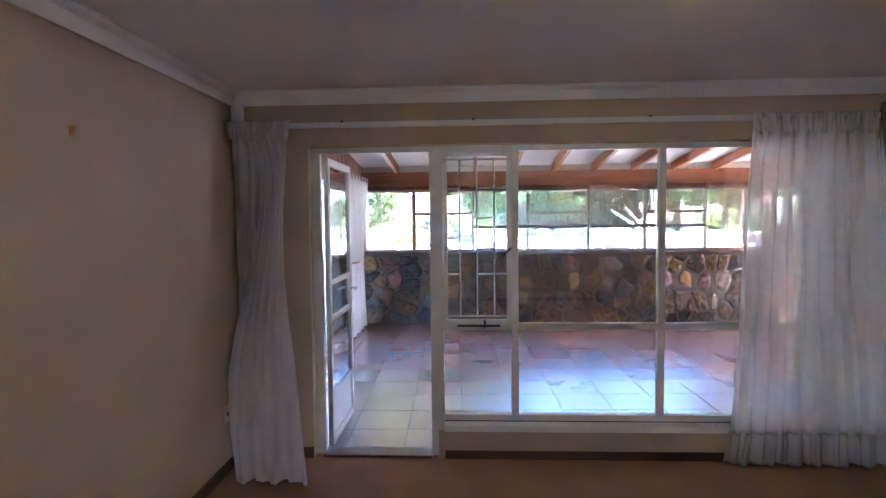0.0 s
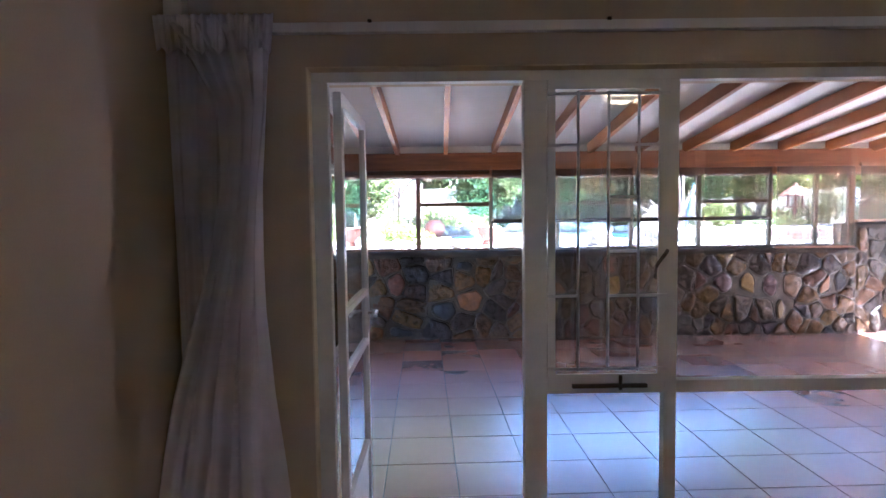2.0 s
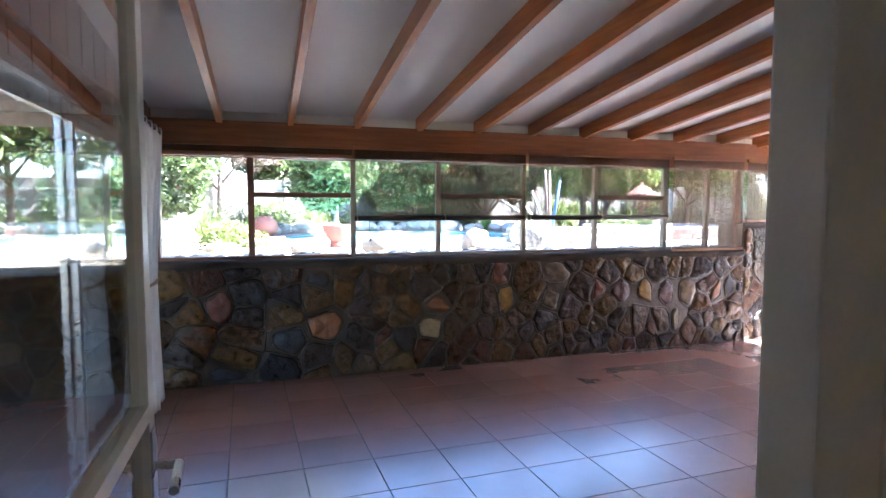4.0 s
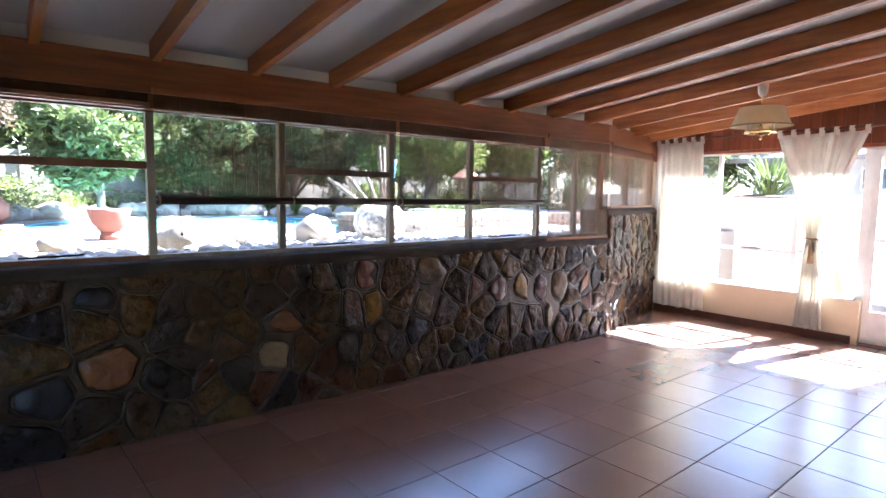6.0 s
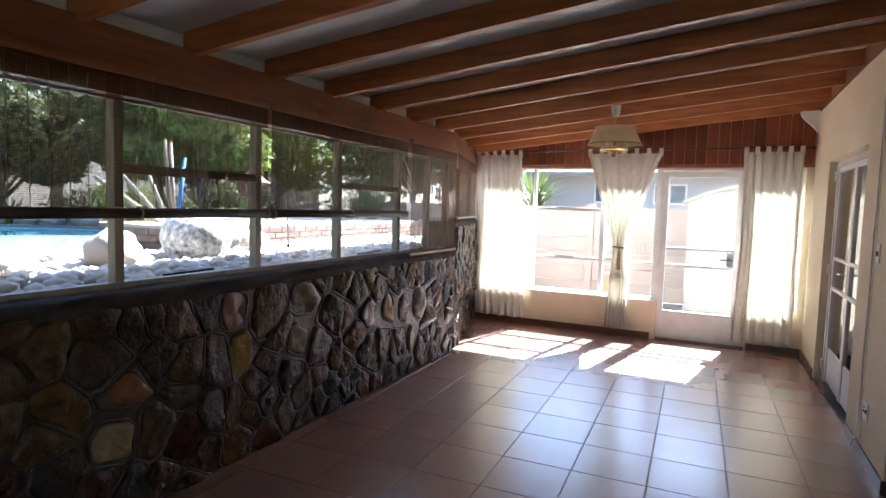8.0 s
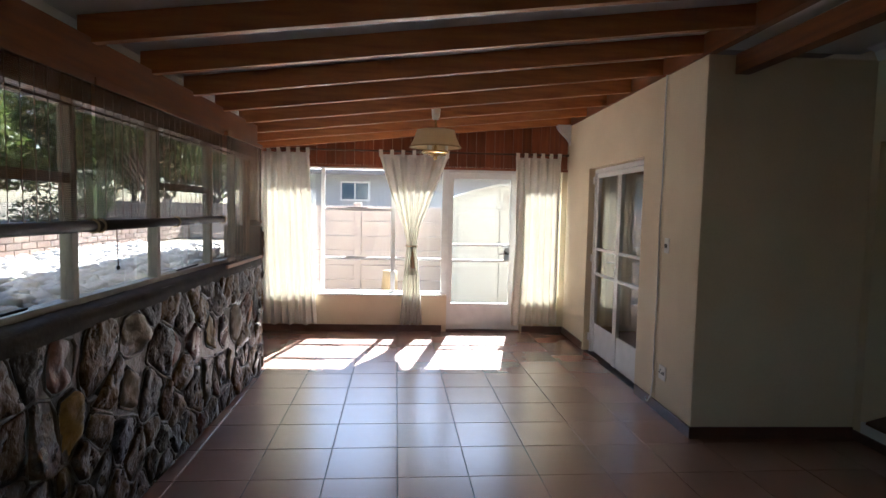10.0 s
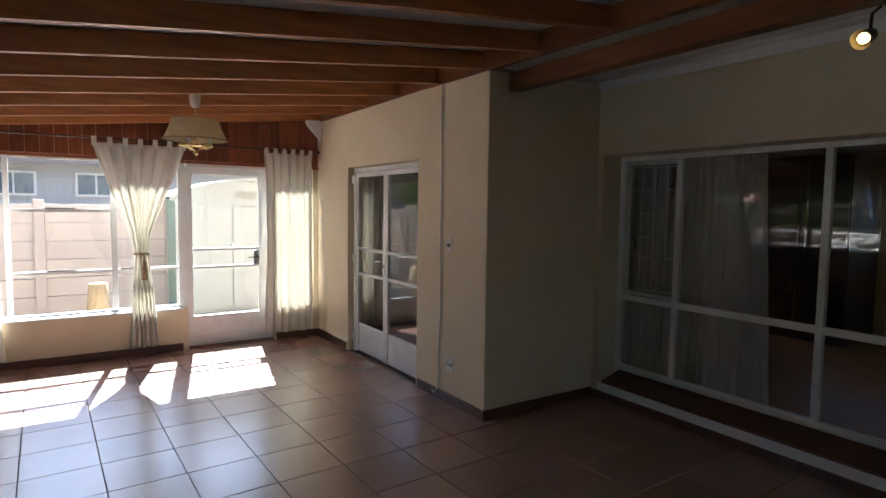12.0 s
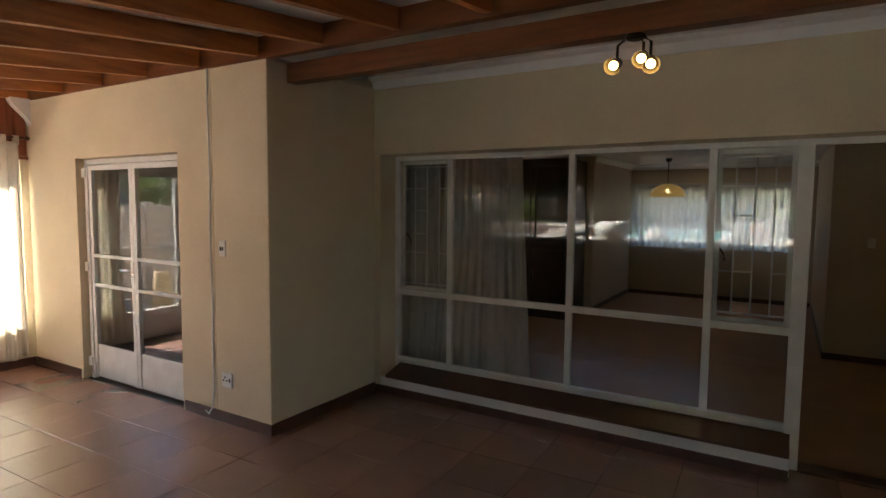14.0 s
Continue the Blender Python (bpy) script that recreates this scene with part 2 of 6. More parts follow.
PLASTIC_WHITE = surf("white_plastic", (0.68, 0.67, 0.62), (0.76, 0.75, 0.70), 8, 0.35, 0.02, 90)
PLASTIC_DARK = surf("dark_plastic", (0.03, 0.028, 0.025), (0.05, 0.046, 0.04), 8, 0.4, 0.02, 90)
BULB = glow_mat("warm_bulb", (1.0, 0.62, 0.16), 1.6)
DOME_GLOW = glow_mat("warm_dome", (1.0, 0.76, 0.34), 0.45)
SHADE_GLOW = glow_mat("lit_woven_shade", (0.55, 0.36, 0.12), 0.014)
DARK_WOOD = surf("dark_cabinet_wood", (0.018, 0.010, 0.007), (0.04, 0.022, 0.014), 5, 0.35, 0.1, 70, (4, 4, 0.6))
SILL_TILE = surf("brown_quarry_sill", (0.07, 0.03, 0.018), (0.12, 0.05, 0.03), 8, 0.35, 0.15, 70)
# outside
PAVED = surf("pinkish_paving", (0.19, 0.155, 0.135), (0.27, 0.225, 0.20), 3, 0.8, 0.3, 60)
# Patio colour set dark to weaken light bounced into the sunroom.
PATIO_DARK = surf("darkened_patio_paving", (0.05, 0.047, 0.042), (0.10, 0.092, 0.08), 4, 0.7, 0.4, 60)
GRASS = surf("garden_soil_and_lawn", (0.085, 0.068, 0.038), (0.165, 0.13, 0.085), 1.2, 0.95, 0.6, 40)
PAVE = piece_mat("pale_paving", [(0.30, 0.25, 0.215), (0.34, 0.285, 0.245), (0.28, 0.23, 0.195), (0.32, 0.27, 0.23)], 0.75, 0.3, 5, 60)
CONCRETE = surf("pale_concrete", (0.27, 0.235, 0.205), (0.38, 0.335, 0.295), 3, 0.8, 0.3, 60)
POOL_PAINT = surf("blue_pool_paint", (0.16, 0.50, 0.62), (0.24, 0.60, 0.70), 2, 0.5, 0.05, 40)
ROCK = surf("grey_garden_rock", (0.20, 0.175, 0.145), (0.40, 0.365, 0.315), 5, 0.8, 0.8, 40)
PEBBLE = surf("white_river_pebble", (0.33, 0.30, 0.27), (0.52, 0.49, 0.45), 8, 0.7, 0.3, 60)
TERRACOTTA = surf("terracotta_clay", (0.20, 0.075, 0.05), (0.28, 0.115, 0.078), 7, 0.75, 0.25, 70)
MARBLED = surf("mottled_grey_glaze", (0.012, 0.012, 0.01), (0.85, 0.83, 0.78), 22, 0.55, 0.4, 70)
FENCE = surf("precast_concrete_fence", (0.25, 0.225, 0.195), (0.36, 0.33, 0.29), 3, 0.85, 0.4, 60, spread=0.1)
FENCE_PINK = surf("painted_precast_fence", (0.44, 0.36, 0.315), (0.52, 0.435, 0.385), 3, 0.75, 0.3, 60, spread=0.06)
BRICK = piece_mat("brown_planter_brick", [(0.24, 0.165, 0.125), (0.28, 0.195, 0.15), (0.20, 0.14, 0.11), (0.30, 0.22, 0.17)], 0.8, 0.5, 14, 70)
SHED_CREAM = surf("cream_shed_sheet", (0.27, 0.27, 0.25), (0.33, 0.33, 0.31), 3, 0.45, 0.05, 60)
SHED_GREEN = surf("green_shed_sheet", (0.26, 0.36, 0.27), (0.33, 0.43, 0.34), 3, 0.45, 0.05, 60)
HOUSE_PAINT = surf("grey_house_plaster", (0.42, 0.42, 0.43), (0.50, 0.50, 0.51), 2, 0.8, 0.2, 40)
ROOF_TILE = surf("grey_roof_tile", (0.20, 0.17, 0.16), (0.30, 0.26, 0.24), 6, 0.7, 0.6, 30)
BARK = surf("grey_brown_bark", (0.09, 0.065, 0.05), (0.20, 0.15, 0.115), 9, 0.9, 0.9, 50, (3, 3, 0.6))
PALE_BARK = surf("pale_cut_wood", (0.20, 0.14, 0.075), (0.38, 0.28, 0.16), 9, 0.85, 0.6, 50, (3, 3, 0.6))
LEAF = leaf_mat("green_leaf", (0.035, 0.055, 0.015), (0.13, 0.165, 0.048))
LEAF_LIME = leaf_mat("lime_leaf", (0.08, 0.115, 0.022), (0.22, 0.27, 0.065))
LEAF_DULL = leaf_mat("dull_leaf", (0.04, 0.054, 0.02), (0.125, 0.145, 0.055))
LEAF_BROWN = leaf_mat("bronze_leaf", (0.07, 0.045, 0.03), (0.17, 0.12, 0.075))
FLOWER = leaf_mat("pink_flower", (0.55, 0.12, 0.16), (0.75, 0.40, 0.42))
STRAW = leaf_mat("grass_blade", (0.12, 0.17, 0.06), (0.36, 0.40, 0.20))
POLE_BLUE = surf("blue_umbrella_cloth", (0.05, 0.14, 0.42), (0.10, 0.24, 0.55), 20, 0.8, 0.2, 80)
HOUSE_GLASS = surf("blue_grey_house_glass", (0.07, 0.11, 0.15), (0.12, 0.17, 0.22), 3, 0.12, 0.0, 40)
MORTAR = surf("grey_brown_mortar", (0.03, 0.02, 0.011), (0.08, 0.054, 0.03), 12, 0.35, 1.0, 50)
POLE_PALE = surf("weathered_pole", (0.22, 0.18, 0.14), (0.36, 0.31, 0.25), 9, 0.8, 0.3, 70)


# ---- building helpers ----
def box(bm, x0, y0, z0, x1, y1, z1, bevel=0.0):
    xs, ys, zs = sorted((x0, x1)), sorted((y0, y1)), sorted((z0, z1))
    v = [bm.verts.new((x, y, z)) for z in zs for y in ys for x in xs]
    fs = [bm.faces.new([v[i] for i in q]) for q in ((0, 2, 3, 1), (4, 5, 7, 6), (0, 1, 5, 4), (2, 6, 7, 3), (0, 4, 6, 2), (1, 3, 7, 5))]
    if bevel:
        es = {e for f in fs for e in f.edges}
        bmesh.ops.bevel(bm, geom=list(es), offset=bevel, segments=2, affect="EDGES", profile=0.7)
    return bm


def tube(bm, points, radius, sides=10, taper=None, cap=True):
    """A round bar along points; taper gives a radius for each point."""
    rings, up = [], Vector((0, 0, 1))
    pts = [Vector(p) for p in points]
    for i, p in enumerate(pts):
        d = (pts[min(i + 1, len(pts) - 1)] - pts[max(i - 1, 0)]).normalized()
        a = d.cross(up if abs(d.z) < 0.95 else Vector((1, 0, 0))).normalized()
        b = d.cross(a)
        r = taper[i] if taper else radius
        rings.append([bm.verts.new(p + r * (math.cos(k * math.tau / sides) * a + math.sin(k * math.tau / sides) * b)) for k in range(sides)])
    for r0, r1 in zip(rings, rings[1:]):
        for k in range(sides):
            bm.faces.new((r0[k], r0[(k + 1) % sides], r1[(k + 1) % sides], r1[k]))
    if cap:
        bm.faces.new(rings[0][::-1])
        bm.faces.new(rings[-1])
    return bm


def lathe(bm, centre, profile, sides=28):
    """Turns (radius, height) pairs about the upright axis."""
    rings = []
    for r, z in profile:
        rings.append([bm.verts.new((centre[0] + r * math.cos(k * math.tau / sides), centre[1] + r * math.sin(k * math.tau / sides), centre[2] + z)) for k in range(sides)])
    for r0, r1 in zip(rings, rings[1:]):
        for k in range(sides):
            bm.faces.new((r0[k], r0[(k + 1) % sides], r1[(k + 1) % sides], r1[k]))
    return bm


def blob(bm, centre, size, rough=0.25, seed=0, sub=3):
    """An uneven rounded lump, flattened a little underneath."""
    got = bmesh.ops.create_icosphere(bm, subdivisions=sub, radius=1.0)["verts"]
    for v in got:
        d = v.co.normalized()
        k = 1 + rough * (noise.noise(d * 1.3 + Vector((seed * 7.1, seed * 3.3, 0))) + 0.4 * noise.noise(d * 3.7 + Vector((0, seed * 5.7, 2))))
        v.co = Vector((centre[0] + d.x * size[0] * k, centre[1] + d.y * size[1] * k, centre[2] + d.z * size[2] * k))
    return bm


def mesh_of(bm, name, material, smooth=False):
    bmesh.ops.recalc_face_normals(bm, faces=bm.faces[:])
    me = bpy.data.meshes.new(name)
    bm.to_mesh(me)
    bm.free()
    me.materials.append(material)
    if smooth:
        me.polygons.foreach_set("use_smooth", [True] * len(me.polygons))
    return me



def part(name, bm, material, parent, label="", smooth=False):
    """One mesh under a thing, a part or a piece of the setting."""
    ob = new(name, mesh_of(bm, name, material, smooth))
    ob.parent = parent
    if parent.parent is None and parent.type == "EMPTY":
        ob.matrix_parent_inverse = Matrix.Translation(-parent.location)
    return tagged(ob, label)


def thing(name, at, label, category, group=""):
    ob = new(name)
    ob.location = at
    ob.empty_display_size = 0.1
    return tagged(ob, label, category, group)


def single(name, bm, material, label, category, smooth=False, group="", kind=""):
    """A thing of one mesh."""
    return tagged(new(name, mesh_of(bm, name, material, smooth)), label, category, group, kind)


def setting(name, bm, material, label="", smooth=False):
    return tagged(new(name, mesh_of(bm, name, material, smooth)), label, "", "", "structure")


def boxes(*rows, bevel=0.0):
    bm = bmesh.new()
    for r in rows:
        box(bm, *r, bevel=bevel)
    return bm


def solid(ob, thick):
    md = ob.modifiers.new("thickness", "SOLIDIFY")
    md.thickness, md.offset = thick, 0
    return ob

# ---- the setting: living room ----
LIV_IN, LIV_OUT, WIN_Y = 4.47, 4.78, 4.54
setting("floor_living", boxes((-0.3, -2.6, -0.12, 5.2, 4.55, 0.0)), CARPET, "brown fitted carpet of the living room")
setting("ceiling_living", boxes((-0.3, -2.6, 2.40, 5.2, 4.47, 2.50)), CEILING_PAINT, "off-white flat ceiling board")
setting("wall_left", boxes((-0.36, 1.3, 0.0, -0.10, 4.47, 2.55)), BEIGE, "beige painted living room wall")
setting("wall_hall", boxes((-0.36, -2.6, 0.0, 0.90, 1.297, 2.39)), BEIGE, "beige wall block beside the passage")
setting("wall_back", boxes((0.90, -2.65, 0, 1.20, -2.40, 2.39), (3.72, -2.65, 0, 5.2, -2.40, 2.39), (1.20, -2.65, 0, 3.72, -2.40, 0.95), (1.20, -2.65, 1.95, 3.72, -2.40, 2.39)), BEIGE, "beige wall of the dining end with a window")
setting("wall_nib", boxes((3.84, -2.39, 0, 5.2, 0.0, 2.39)), BEIGE, "pale wall beside the dining end")
setting("wall_right", boxes((5.06, 0.003, 0, 5.3, 4.47, 2.39)), BEIGE, "beige living room wall")
# the wall with the steel window, from both rooms
rows = [(-0.36, LIV_IN, 0, 0.39, LIV_OUT, 2.75), (4.26, LIV_IN, 0, 5.3, LIV_OUT, 2.75), (0.39, LIV_IN, 2.05, 4.26, LIV_OUT, 2.75), (1.215, LIV_IN, 0, 4.26, LIV_OUT - 0.06, 0.14), (1.215, LIV_IN, 0.14, 4.26, WIN_Y + 0.025, 0.19)]
setting("wall_window", boxes(*rows), CREAM, "cream plastered wall around a wide steel window")
setting("wall_window_paint", boxes((-0.099, LIV_IN - 0.004, 0.0, 0.385, LIV_IN, 2.39), (4.265, LIV_IN - 0.004, 0, 5.05, LIV_IN, 2.39), (0.385, LIV_IN - 0.004, 2.055, 4.265, LIV_IN, 2.39), (1.22, LIV_IN - 0.004, 0.0, 4.265, LIV_IN, 0.188)), BEIGE, "beige paint on the living room side of the window wall")


def cornice(name, p0, p1, inward, z, drop=0.085, out=0.085):
    """A coved cornice between wall and ceiling from p0 to p1."""
    bm = bmesh.new()
    prof = [(0, -drop), (0.012, -drop), (0.02, -drop * 0.8), (out * 0.45, -drop * 0.35), (out * 0.82, -0.02), (out, -0.012), (out, 0)]
    n = Vector((*inward, 0))
    rings = [[bm.verts.new(Vector((*p, z)) + n * o + Vector((0, 0, h))) for o, h in prof] for p in (p0, p1)]
    for i in range(len(prof) - 1):
        bm.faces.new((rings[0][i], rings[1][i], rings[1][i + 1], rings[0][i + 1]))
    return setting(name, bm, CORNICE_WHITE, "white coved cornice")


cornice("cornice_living_front", (-0.10, LIV_IN - 0.005), (5.06, LIV_IN - 0.005), (0, -1), 2.40)
cornice("cornice_living_left", (-0.10, 1.3), (-0.10, LIV_IN), (1, 0), 2.40)
cornice("cornice_dining_back", (0.9, -2.40), (3.84, -2.40), (0, 1), 2.395)
cornice("cornice_dining_side", (3.84, -2.40), (3.84, 0.0), (-1, 0), 2.395)
setting("baseboard_living", boxes((1.26, LIV_IN - 0.018, 0, 5.05, LIV_IN - 0.004, 0.055), (-0.099, LIV_IN - 0.018, 0, 0.385, LIV_IN - 0.004, 0.07), (-0.10, 1.31, 0, -0.085, LIV_IN - 0.02, 0.07), (3.826, -2.38, 0, 3.84, 0, 0.07), (0.92, -2.40, 0, 3.82, -2.386, 0.07), (0.90, -2.38, 0, 0.914, 1.29, 0.07), (-0.08, 1.297, 0, 0.90, 1.311, 0.07), bevel=0.003), SKIRTING, "dark wooden skirting board")

# steel window and door frame
FR = STEEL_WHITE
Y0, Y1 = WIN_Y - 0.02, WIN_Y + 0.025
win = setting("window_1", boxes((0.39, Y0, 2.01, 4.26, Y1, 2.048), (0.39, Y0, 0, 0.45, Y1, 2.01), (1.17, Y0 - 0.01, 0.0, 1.255, Y1 + 0.01, 2.01), (4.215, Y0, 0.19, 4.26, Y1, 2.01), (1.255, Y0, 0.235, 4.215, Y1, 0.275), bevel=0.004), FR, "white painted steel window and door frame")
for x0, x1 in ((1.70, 1.747), (2.645, 2.69), (3.68, 3.725)):
    part("mullion", boxes((x0, Y0, 0.275, x1, Y1, 2.01), bevel=0.004), FR, win)
for x0, x1 in ((1.255, 1.70), (1.747, 2.645), (2.69, 3.68), (3.725, 4.215)):
    part("transom", boxes((x0, Y0, 0.838, x1, Y1, 0.885), bevel=0.004), FR, win)
    part("pane", boxes((x0, WIN_Y - 0.002, 0.275, x1, WIN_Y + 0.002, 0.838)), GLASS, win)
    part("pane", boxes((x0, WIN_Y - 0.002, 0.885, x1, WIN_Y + 0.002, 2.01)), GLASS, win)
part("window_sill", boxes((1.256, LIV_IN - 0.04, 0.19, 4.255, Y1 - 0.05, 0.232), bevel=0.006), CORNICE_WHITE, win, "white painted inner sill")
for x0, x1 in ((1.255, 1.70), (3.725, 4.215)):
    sash = part("casement", boxes((x0 + 0.002, Y0 - 0.012, 0.886, x0 + 0.03, Y0, 2.008), (x1 - 0.03, Y0 - 0.012, 0.886, x1 - 0.002, Y0, 2.008), (x0 + 0.03, Y0 - 0.012, 1.975, x1 - 0.03, Y0, 2.008), (x0 + 0.03, Y0 - 0.012, 0.886, x1 - 0.03, Y0, 0.915)), FR, win)
    xs = [x0 + (x1 - x0) * k / 4 for k in (1, 2, 3)]
    for x in xs:
        part("burglar_bar", tube(bmesh.new(), [(x, Y0 - 0.025, 0.93), (x, Y0 - 0.025, 1.965)], 0.0055, 8), BAR_GREY, sash)
    for z, a, b in ((1.955, x0, x1), (0.94, x0, x1), (1.58, xs[1], xs[2]), (1.77, x0, xs[0]), (1.77, xs[1], x1), (1.215, x0, xs[0]), (1.215, xs[1], x1), (1.38, xs[1], xs[2])):
        part("burglar_bar", boxes((a, Y0 - 0.03, z - 0.005, b, Y0 - 0.02, z + 0.005)), BAR_GREY, sash)
    part("window_handle", tube(bmesh.new(), [(x1 - 0.005, Y0 - 0.03, 1.38), (x1 - 0.02, Y0 - 0.05, 1.37), (x1 - 0.05, Y0 - 0.05, 1.33), (x1 - 0.06, Y0 - 0.05, 1.28)], 0.007, 8), BLACK_IRON, sash, "dark bronze window catch")
    stay = part("window_stay", boxes((x0 + 0.09, Y0 - 0.035, 0.868, x0 + 0.37, Y0 - 0.02, 0.882), bevel=0.002), BLACK_IRON, win, "dark bronze window stay")
    part("stay_peg", tube(bmesh.new(), [(x0 + 0.27, Y0 - 0.03, 0.86), (x0 + 0.27, Y0 - 0.03, 0.915)], 0.007, 8), BLACK_IRON, stay)
bm = bmesh.new()
v = [bm.verts.new(p) for x in (1.22, 4.2) for p in ((x, WIN_Y + 0.027, 0.20), (x, LIV_OUT + 0.012, 0.145), (x, LIV_OUT + 0.012, 0.165), (x, WIN_Y + 0.027, 0.225))]
for q in ((0, 1, 2, 3), (7, 6, 5, 4), (0, 4, 5, 1), (1, 5, 6, 2), (2, 6, 7, 3), (3, 7, 4, 0)):
    bm.faces.new([v[i] for i in q])
setting("sill_outer", bm, SILL_TILE, "brown quarry tile window sill")
setting("sill_riser", boxes((1.22, LIV_OUT - 0.058, 0.0, 4.258, LIV_OUT - 0.001, 0.143)), CORNICE_WHITE, "white painted strip under the sill")
# Metal strip in the brown sill colour, so it doesn't mirror the sky.
setting("threshold_1", boxes((0.45, 4.46, 0.0, 1.17, 4.60, 0.018), bevel=0.004), SILL_TILE, "metal strip door threshold, coloured brown against sky reflection")

# the open glazed steel door
leaf_w, dx, dy = 0.70, 0.458, 4.575
door = setting("door_1", boxes((dx, dy, 0.03, dx + 0.032, dy + 0.05, 1.99), (dx, dy + leaf_w - 0.05, 0.03, dx + 0.032, dy + leaf_w, 1.99), (dx, dy + 0.05, 1.94, dx + 0.032, dy + leaf_w - 0.05, 1.99), (dx, dy + 0.05, 0.03, dx + 0.032, dy + leaf_w - 0.05, 0.08), bevel=0.003), FR, "white glazed steel door standing open")
part("door_panel", boxes((dx + 0.012, dy + 0.05, 0.08, dx + 0.02, dy + leaf_w - 0.05, 0.36)), FR, door)
for z in (0.36, 0.88, 1.13):
    part("rail", boxes((dx, dy + 0.05, z, dx + 0.032, dy + leaf_w - 0.05, z + 0.03)), FR, door)
for z0, z1 in ((0.39, 0.88), (0.91, 1.13), (1.16, 1.94)):
    part("pane", boxes((dx + 0.014, dy + 0.05, z0, dx + 0.018, dy + leaf_w - 0.05, z1)), GLASS, door)
part("door_handle", tube(bmesh.new(), [(dx + 0.03, dy + leaf_w - 0.03, 1.04), (dx + 0.075, dy + leaf_w - 0.03, 1.04), (dx + 0.08, dy + leaf_w - 0.13, 1.035)], 0.009, 8), CHROME, door, "chrome lever handle")
part("lock_plate", boxes((dx + 0.03, dy + leaf_w - 0.048, 0.94, dx + 0.036, dy + leaf_w - 0.01, 1.11), bevel=0.001), CHROME, door)

# ---- the setting: sunroom ----
STONE_Y, BEND_X, FAR_X, END_Y, LEFT_X, DOOR_Y, PIER_X = 9.29, 5.90, 7.68, 9.78, -0.20, 5.95, 4.32
CEIL0, CEIL1 = 2.37, 2.745          # ceiling height at y = 9.25 and at y = 5.95


def roof_z(y):
    return CEIL0 + (9.25 - y) * (CEIL1 - CEIL0) / 3.3


def slab(bm, corners, dz):
    """A sheet over four (x, y) corners that follows the roof's slope, dz above it and 60 mm thick."""
    lo = [bm.verts.new((x, y, roof_z(y) + dz)) for x, y in corners]
    hi = [bm.verts.new((x, y, roof_z(y) + dz + 0.06)) for x, y in corners]
    bm.faces.new(lo[::-1])
    bm.faces.new(hi)
    for i in range(4):
        j = (i + 1) % 4
        bm.faces.new((lo[i], lo[j], hi[j], hi[i]))
    return bm


setting("ceiling_sunroom", slab(bmesh.new(), [(-0.5, 5.90), (8.1, 5.90), (8.1, 10.25), (-0.5, 10.25)], 0.0), BOARD_WHITE, "white sloping ceiling boards between rafters")
setting("ceiling_alcove", boxes((-0.5, 4.78, 2.68, 4.5, 5.90, 2.76)), BOARD_WHITE, "flat white ceiling strip over the recess")
# Added, unseen: keeps sky light from entering through the sliding door.
setting("patio_light_block", slab(bmesh.new(), [(-5.4, 4.6), (-0.5, 4.6), (-0.5, 10.3), (-5.4, 10.3)], 0.02), ROOF_TILE, "unseen dark sheet added over the patio to block sky light")
setting("roof_over", boxes((-0.5, -2.7, 2.86, 8.1, 5.9, 2.95)), ROOF_TILE, "roof over the house")
cornice("cornice_alcove", (-0.2, LIV_OUT), (PIER_X, LIV_OUT), (0, 1), 2.68, 0.09, 0.09)
for i in range(13):
    x = 0.350 + 0.580 * i
    xr = x + max(0.0, (i - 7.4) * 0.07)
    y_end = 9.36 if x < BEND_X else 9.36 + (x - BEND_X) * 0.27
    bm = bmesh.new()
    rows = []
    for xx, y in ((xr, 5.93), (x, y_end)):
        for z in (roof_z(y) - 0.125, roof_z(y) - 0.002):
            rows.append([bm.verts.new((xx + s, y, z)) for s in (-0.024, 0.024)])
    a, b, c, d = rows
    for q in ((a[0], a[1], c[1], c[0]), (b[0], d[0], d[1], b[1]), (a[0], c[0], d[0], b[0]), (a[1], b[1], d[1], c[1]), (a[0], b[0], b[1], a[1]), (c[0], c[1], d[1], d[0])):
        bm.faces.new(q)
    setting("rafter_%d" % (i + 1), bm, RAFTER_WOOD, "red-brown stained timber rafter")
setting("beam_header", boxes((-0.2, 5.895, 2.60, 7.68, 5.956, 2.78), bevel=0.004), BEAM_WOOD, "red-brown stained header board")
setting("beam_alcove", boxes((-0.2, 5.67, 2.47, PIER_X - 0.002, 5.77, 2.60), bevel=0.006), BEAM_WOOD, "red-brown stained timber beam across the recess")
setting("wall_pier", boxes((PIER_X, LIV_OUT + 0.002, 0, 4.9, DOOR_Y, 2.598), bevel=0.012), CREAM, "cream plastered pier")
setting("wall_door", boxes((4.9, DOOR_Y - 0.24, 0, 5.31, DOOR_Y, 2.598), (6.80, DOOR_Y - 0.24, 0, FAR_X + 0.23, DOOR_Y, 2.598), (5.31, DOOR_Y - 0.24, 2.02, 6.80, DOOR_Y, 2.598)), CREAM, "cream plastered wall around double doors")
# the room behind the double doors
setting("wall_side_room", boxes((4.9, 2.4, 0, 5.0, DOOR_Y - 0.24, 2.6), (FAR_X + 0.1, 2.4, 0, FAR_X + 0.23, DOOR_Y - 0.24, 2.6), (4.9, 2.3, 0, FAR_X + 0.23, 2.4, 2.6)), BEIGE, "plain walls of the side room")
setting("ceiling_side_room", boxes((4.9, 2.3, 2.6, FAR_X + 0.23, DOOR_Y - 0.24, 2.68)), CEILING_PAINT, "plain ceiling of the side room")
